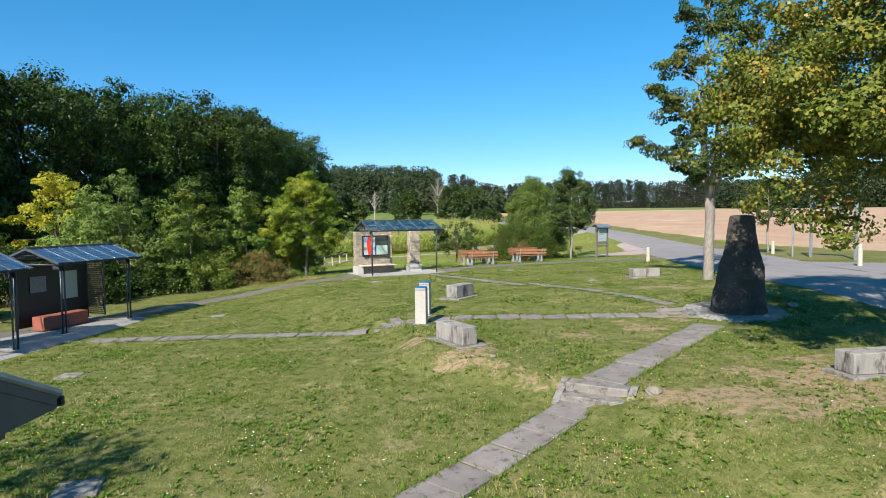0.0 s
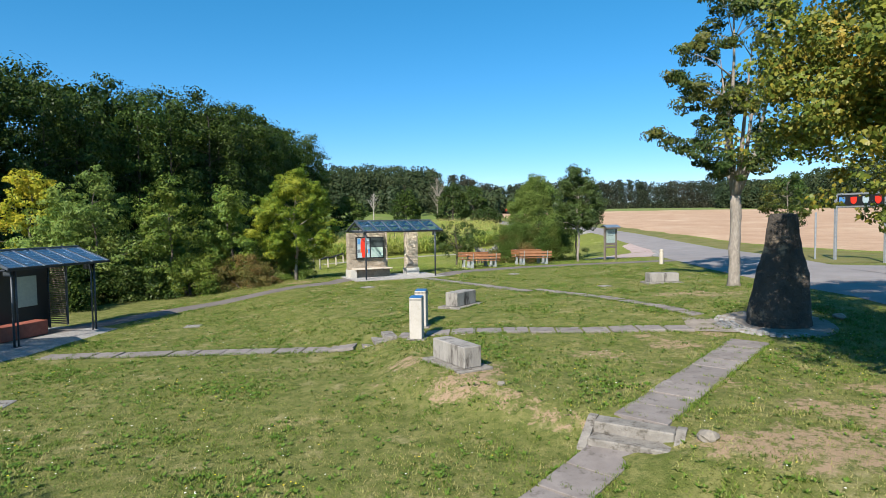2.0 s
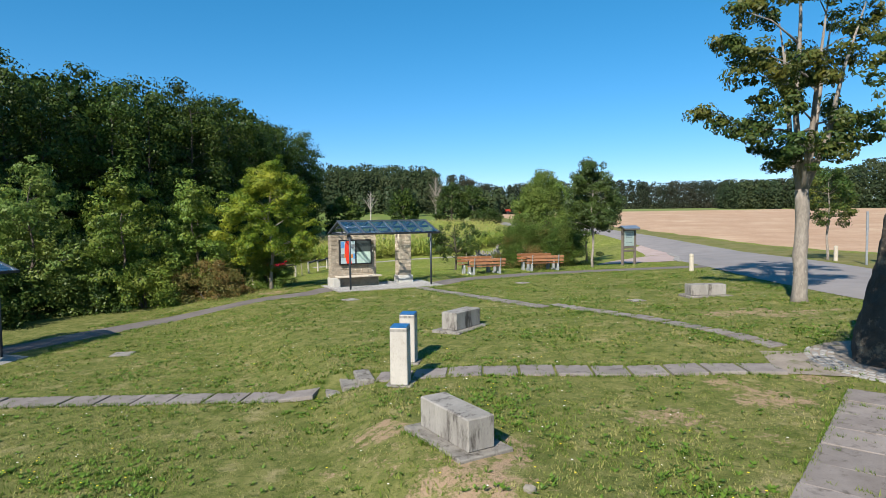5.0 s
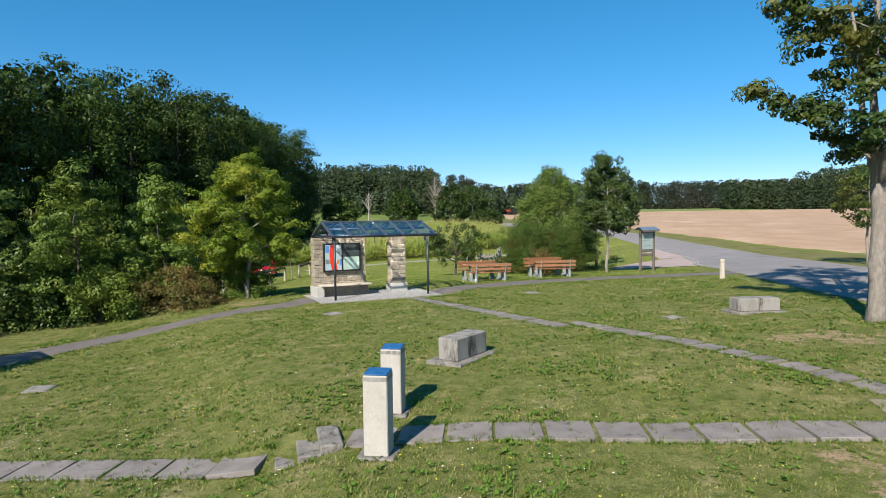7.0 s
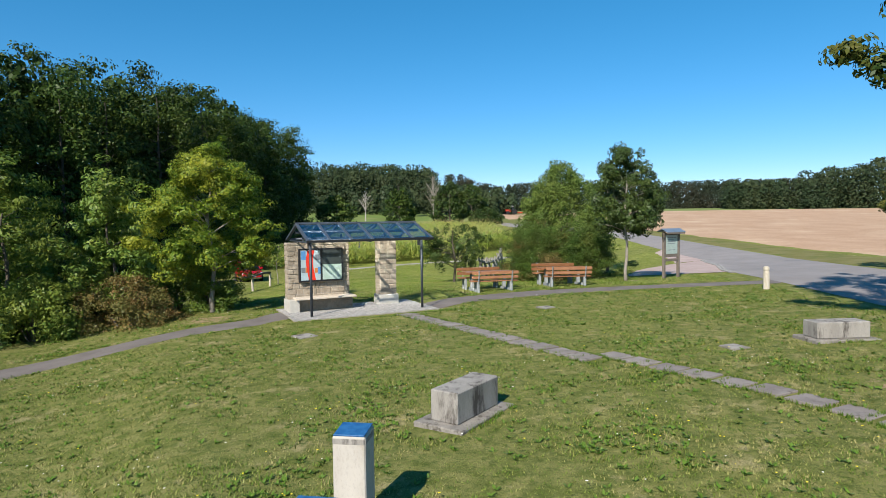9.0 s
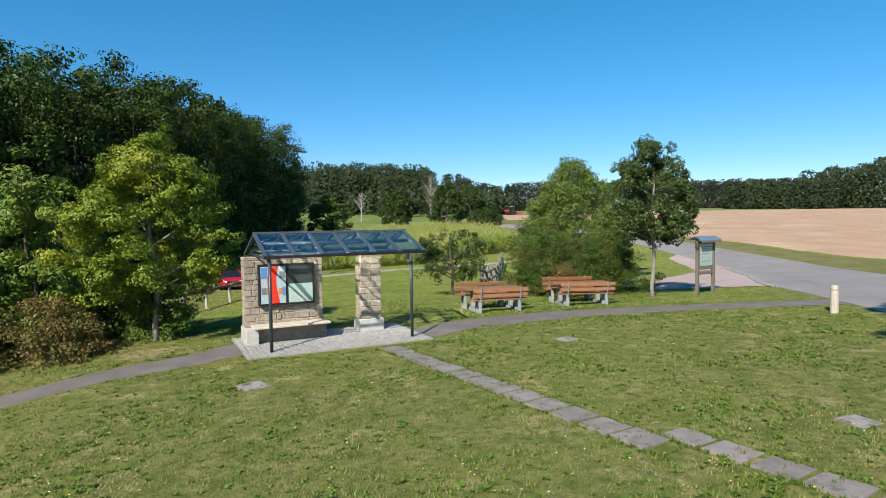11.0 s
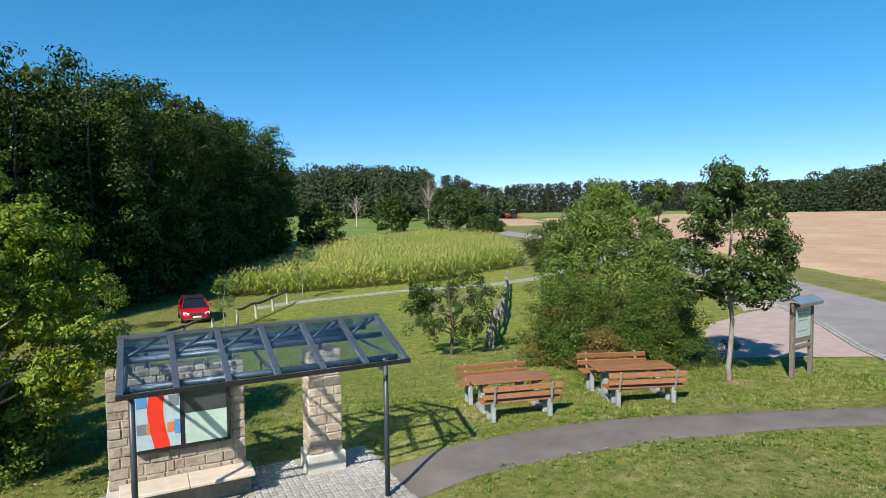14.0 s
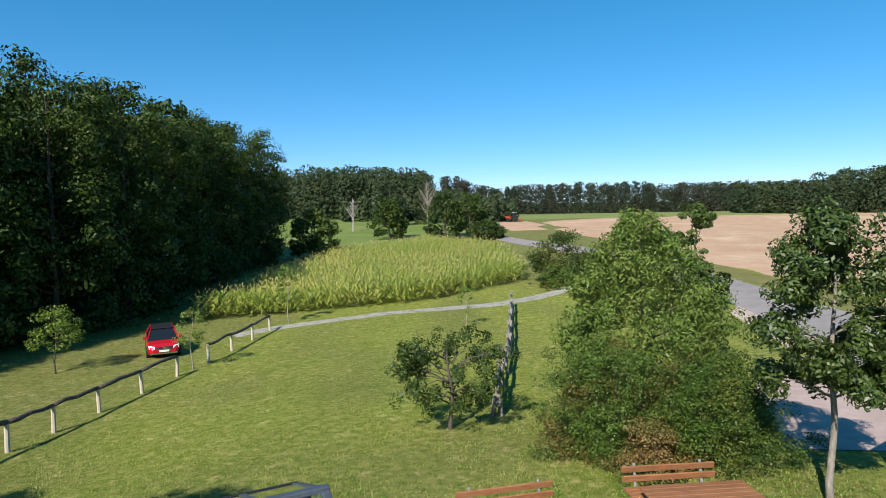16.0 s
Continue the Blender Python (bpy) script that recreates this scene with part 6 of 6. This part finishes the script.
def lawn_spots(rng, count, x0, x1, y0, y1, power=1.35, clumped=None):
    """Random places on open turf, thinned where it is worn."""
    x, y = rng.uniform(x0, x1, count), y0 + (y1 - y0) * rng.random(count) ** power
    keep = ~in_path(x, y)
    x, y = x[keep], y[keep]
    tone = np.array([noise.noise(Vector((a * 0.55, b * 0.55, 7))) + 0.5 * noise.noise(Vector((a * 2.1, b * 2.1, 7))) + 0.6 * noise.noise(Vector((a * 6.5, b * 6.5, 3))) for a, b in zip(x, y)])
    worn = np.array([bare_at(a, b) for a, b in zip(x, y)])
    keep = rng.random(len(x)) > worn * 0.65
    if clumped is not None:
        keep &= (tone > clumped) | (rng.random(len(x)) < 0.1)
    x, y, tone = x[keep], y[keep], tone[keep]
    return x, y, np.array([ground(a, b) for a, b in zip(x, y)]), tone


def grass(name, label, count, area, low, high, wide, seed, clumped=None, per=3, spread=0.05, mat=None, power=1.35):
    rng = np.random.default_rng(seed)
    x, y, z, tone = lawn_spots(rng, count, *area, power, clumped)
    x, y, z, tone = (np.repeat(v, per) for v in (x, y, z, tone))
    n = len(x)
    x, y = x + rng.normal(0, spread, n), y + rng.normal(0, spread, n)
    a, h, w, l = rng.uniform(0, 6.283, n), rng.uniform(low, high, n) * (1 + 0.8 * np.clip(tone, -0.6, 1)), rng.uniform(0.6, 1.3, n) * wide, rng.uniform(0.3, 1.6, n) * high
    c, s = np.cos(a), np.sin(a)
    out = np.stack([np.stack([x - s * w, y + c * w, z - 0.01], 1), np.stack([x + s * w, y - c * w, z - 0.01], 1), np.stack([x + c * l, y + s * l, z + h], 1)], 1)
    return single(name, cloud_mesh(name, out.reshape(-1, 3), mat or BLADE, 3), mat or BLADE, label, "grass", kind="stuff")


def scatter(name, label, count, area, mat, make, seed, clumped=None):
    rng = np.random.default_rng(seed)
    r = random.Random(seed)
    x, y, z, _ = lawn_spots(rng, count, *area, 1.35, clumped)
    out = []
    for a, b, c in zip(x, y, z):
        out += make(r, a, b, c)
    return single(name, cloud_mesh(name, np.array(out), mat, 3), mat, label, "grass", kind="stuff")


def weed(rng, x, y, z):
    out = []
    for _ in range(6):
        a, h, w = rng.uniform(0, 6.28), rng.uniform(0.02, 0.055), rng.uniform(0.010, 0.020)
        c, s = math.cos(a), math.sin(a)
        l = rng.uniform(0.04, 0.09)
        out += [(x - s * w + c * l * .4, y + c * w + s * l * .4, z + h * .6), (x + s * w + c * l * .4, y - c * w + s * l * .4, z + h * .6), (x + c * l, y + s * l, z + h)]
        out += [(x - s * w + c * l * .4, y + c * w + s * l * .4, z + h * .6), (x, y, z), (x + s * w + c * l * .4, y - c * w + s * l * .4, z + h * .6)]
    return out


def bloom(rng, x, y, z):
    r, h = rng.uniform(0.010, 0.019), rng.uniform(0.04, 0.09)
    out = []
    for k in range(4):
        a, b_ = k * 1.571, (k + 1) * 1.571
        out += [(x, y, z + h + 0.006), (x + r * math.cos(a), y + r * math.sin(a), z + h), (x + r * math.cos(b_), y + r * math.sin(b_), z + h)]
    return out


grass("grass", "short mown grass with straw-coloured blades", 165000, (-12, 12, 5.5, 40), 0.012, 0.038, 0.0105, 301, spread=0.035)
grass("tussocks", "darker green grass tufts in the lawn", 5200, (-12, 12, 4.5, 40), 0.022, 0.062, 0.007, 306, clumped=0.05, per=26, spread=0.075, mat=TUFT)
grass("slope_grass", "longer grass on the slope below the picnic tables", 48000, (-14, 12, 36, 72), 0.022, 0.065, 0.012, 305, power=1.4, mat=SLOPE_BLADE)
def edge_grass(count, seed):
    """Blades leaning over the edges and out of the joints of the slab paths."""
    rng = np.random.default_rng(seed)
    xs, ys = [], []
    for (px, py), (qx, qy), r in SEGMENTS:
        far = math.dist((px, py), (qx, qy))
        if far < 0.5 or r > 0.5 or px < -7:
            continue
        n = int(count * far)
        t, side = rng.random(n), np.where(rng.random(n) < 0.5, -1, 1) * r * np.where(rng.random(n) < 0.8, rng.uniform(0.93, 1.15, n), rng.uniform(0, 1, n))
        inner = np.abs(side) < 0.9 * r
        t = np.where(inner, np.round(t * far / 0.53) * 0.53 / far, t)
        ux, uy = (qx - px) / far, (qy - py) / far
        xs.append(px + ux * far * t - uy * side)
        ys.append(py + uy * far * t + ux * side)
    x, y = np.repeat(np.concatenate(xs), 7), np.repeat(np.concatenate(ys), 7)
    n = len(x)
    x, y = x + rng.normal(0, 0.022, n), y + rng.normal(0, 0.022, n)
    z = np.array([ground(a, b) for a, b in zip(x, y)])
    a, h, w, l = rng.uniform(0, 6.283, n), rng.uniform(0.03, 0.085, n), rng.uniform(0.004, 0.009, n), rng.uniform(0.01, 0.07, n)
    c, s = np.cos(a), np.sin(a)
    out = np.stack([np.stack([x - s * w, y + c * w, z], 1), np.stack([x + s * w, y - c * w, z], 1), np.stack([x + c * l, y + s * l, z + h], 1)], 1)
    single("edge_grass", cloud_mesh("edge_grass", out.reshape(-1, 3), TUFT, 3), TUFT, "grass growing over the edges of the slabs", "grass", kind="stuff")


edge_grass(75, 307)
scatter("lawn_weeds", "broad-leaved weeds in green clumps", 62000, (-12, 12, 5.5, 40), WEED, weed, 302, clumped=0.34)
scatter("yellow_blooms", "small yellow flowers scattered over the lawn", 2600, (-11, 11, 5.5, 34), YELLOW, bloom, 303, clumped=0.15)
scatter("white_blooms", "small white flowers scattered over the lawn", 1600, (-11, 11, 5.5, 34), WHITE_PETAL, bloom, 304, clumped=0.0)


# ---- setts ----
def sett_paving(label, place, inside, x0, x1, y0, y1, pitch, seed, nearest):
    """Granite setts; the ones at the front edge are single pieces."""
    rng = random.Random(seed)
    root = thing("pavement_setts", label, "paving", place, kind="structure")
    part("bedding", Build().box(x0 - 0.03, y0 - 0.03, -0.2, x1 + 0.03, y1 + 0.03, 0.012), JOINT, root)
    shapes = [Build().box(-pitch * f / 2, -pitch * g / 2, -0.05, pitch * f / 2, pitch * g / 2, 0, 0.014).mesh("sett", SETT) for f, g in ((0.9, 0.88), (0.86, 0.9), (0.92, 0.86))]
    rest, made = Build(), 0
    for j in range(int((y1 - y0) / pitch)):
        for i in range(int((x1 - x0) / pitch)):
            x, y = x0 + (i + 0.5 + (0.5 if j % 2 else 0) * 0.0) * pitch, y0 + (j + 0.5) * pitch
            if not inside(x, y):
                continue
            m = pose(x + rng.uniform(-.008, .008), y + rng.uniform(-.008, .008), 0.032 + rng.uniform(-.005, .005), rng.uniform(-3, 3), rng.uniform(-3, 3), rng.uniform(-5, 5))
            if made < nearest:
                part("sett", rng.choice(shapes), SETT, root, m=m)
                made += 1
            else:
                w = pitch * 0.44
                rest.box(-w, -w, -0.05, w, w, 0, 0.014, m)
    if rest.v:
        me = bpy.data.meshes.new("sett_field")
        me.from_pydata(rest.v, [], rest.f)
        me.materials.append(SETT)
        tagged(part("sett_field", me, SETT, root), kind="stuff")
    return root


sett_paving("pale granite setts under the stone shelter", SH, lambda x, y: not (-0.42 < x < 1.74 and y > 1.1) and not (2.75 < x < 3.46 and y > 1.42), -0.6, 4.12, -0.42, 2.3, 0.118, 401, 300)


def kerb(label, line, pitch, seed):
    """Two rows of setts along a line on the ground."""
    rng = random.Random(seed)
    root = thing("pavement_kerb", label, "kerb", kind="structure")
    shape = Build().box(-0.085, -0.07, -0.06, 0.085, 0.07, 0, 0.014).mesh("sett", SETT)
    for (x0, y0), (x1, y1) in zip(line[:-1], line[1:]):
        far = math.dist((x0, y0), (x1, y1))
        ux, uy = (x1 - x0) / far, (y1 - y0) / far
        for i in range(int(far / pitch)):
            for side in (-0.08, 0.08):
                x, y = x0 + ux * (i + 0.5) * pitch - uy * side, y0 + uy * (i + 0.5) * pitch + ux * side
                part("sett", shape, SETT, root, m=pose(x + rng.uniform(-.008, .008), y + rng.uniform(-.008, .008), ground(x, y) + 0.062 + rng.uniform(-.006, .006), rng.uniform(-3, 3), rng.uniform(-3, 3), math.degrees(math.atan2(uy, ux)) + rng.uniform(-4, 4)))


kerb("two rows of worn pale setts between lay-by and road", [(13.55, 39.4), (14.05, 41.3), (16.15, 46.3), (17.85, 52.2)], 0.19, 15)


def ring_paving(x, y):
    rng = random.Random(6)
    root = thing("pavement_ring", "worn rings of setts round the standing stone", "paving", pose(x, y, ground(x, y)), kind="structure")
    b = Build()
    for k in range(40):
        a = 2 * math.pi * k / 40
        px, py = 1.36 * math.cos(a) * (1 + 0.04 * math.sin(3 * a)), 1.36 * math.sin(a)
        b.v.append((px, py, ground(x + px, y + py) - ground(x, y) + 0.010))
    b.v.append((0, 0, 0.016))
    b.f = [(k, (k + 1) % 40, 40) for k in range(40)]
    part("bedding", b, WORN_PAVING, root)
    apron = Build()
    for k, (px, py) in enumerate(((-2.35, -0.45), (-1.25, -0.75), (-1.2, 0.75), (-2.0, 0.9))):
        apron.v.append((px, py, ground(x + px, y + py) - ground(x, y) + 0.013))
    apron.f = [(0, 1, 2, 3)]
    part("apron", apron, WORN_PAVING, root, "sandy worn paving between slabs and ring")
    s = Build().box(-0.06, -0.05, -0.05, 0.06, 0.05, 0, 0.012).mesh("sett", SETT)
    for r in (0.98, 1.11, 1.24, 1.37):
        c = int(2 * math.pi * r / 0.137)
        for k in range(c):
            a = 2 * math.pi * k / c
            if not 2.3 < a < 4.9 or rng.random() < 0.12:
                continue
            px, py = r * math.cos(a), r * math.sin(a)
            part("sett", s, SETT, root, m=pose(px, py, ground(x + px, y + py) - ground(x, y) + 0.024 + rng.uniform(-.006, .006), rng.uniform(-3, 3), rng.uniform(-3, 3), math.degrees(a) + 90))


ring_paving(8.38, 16.85)
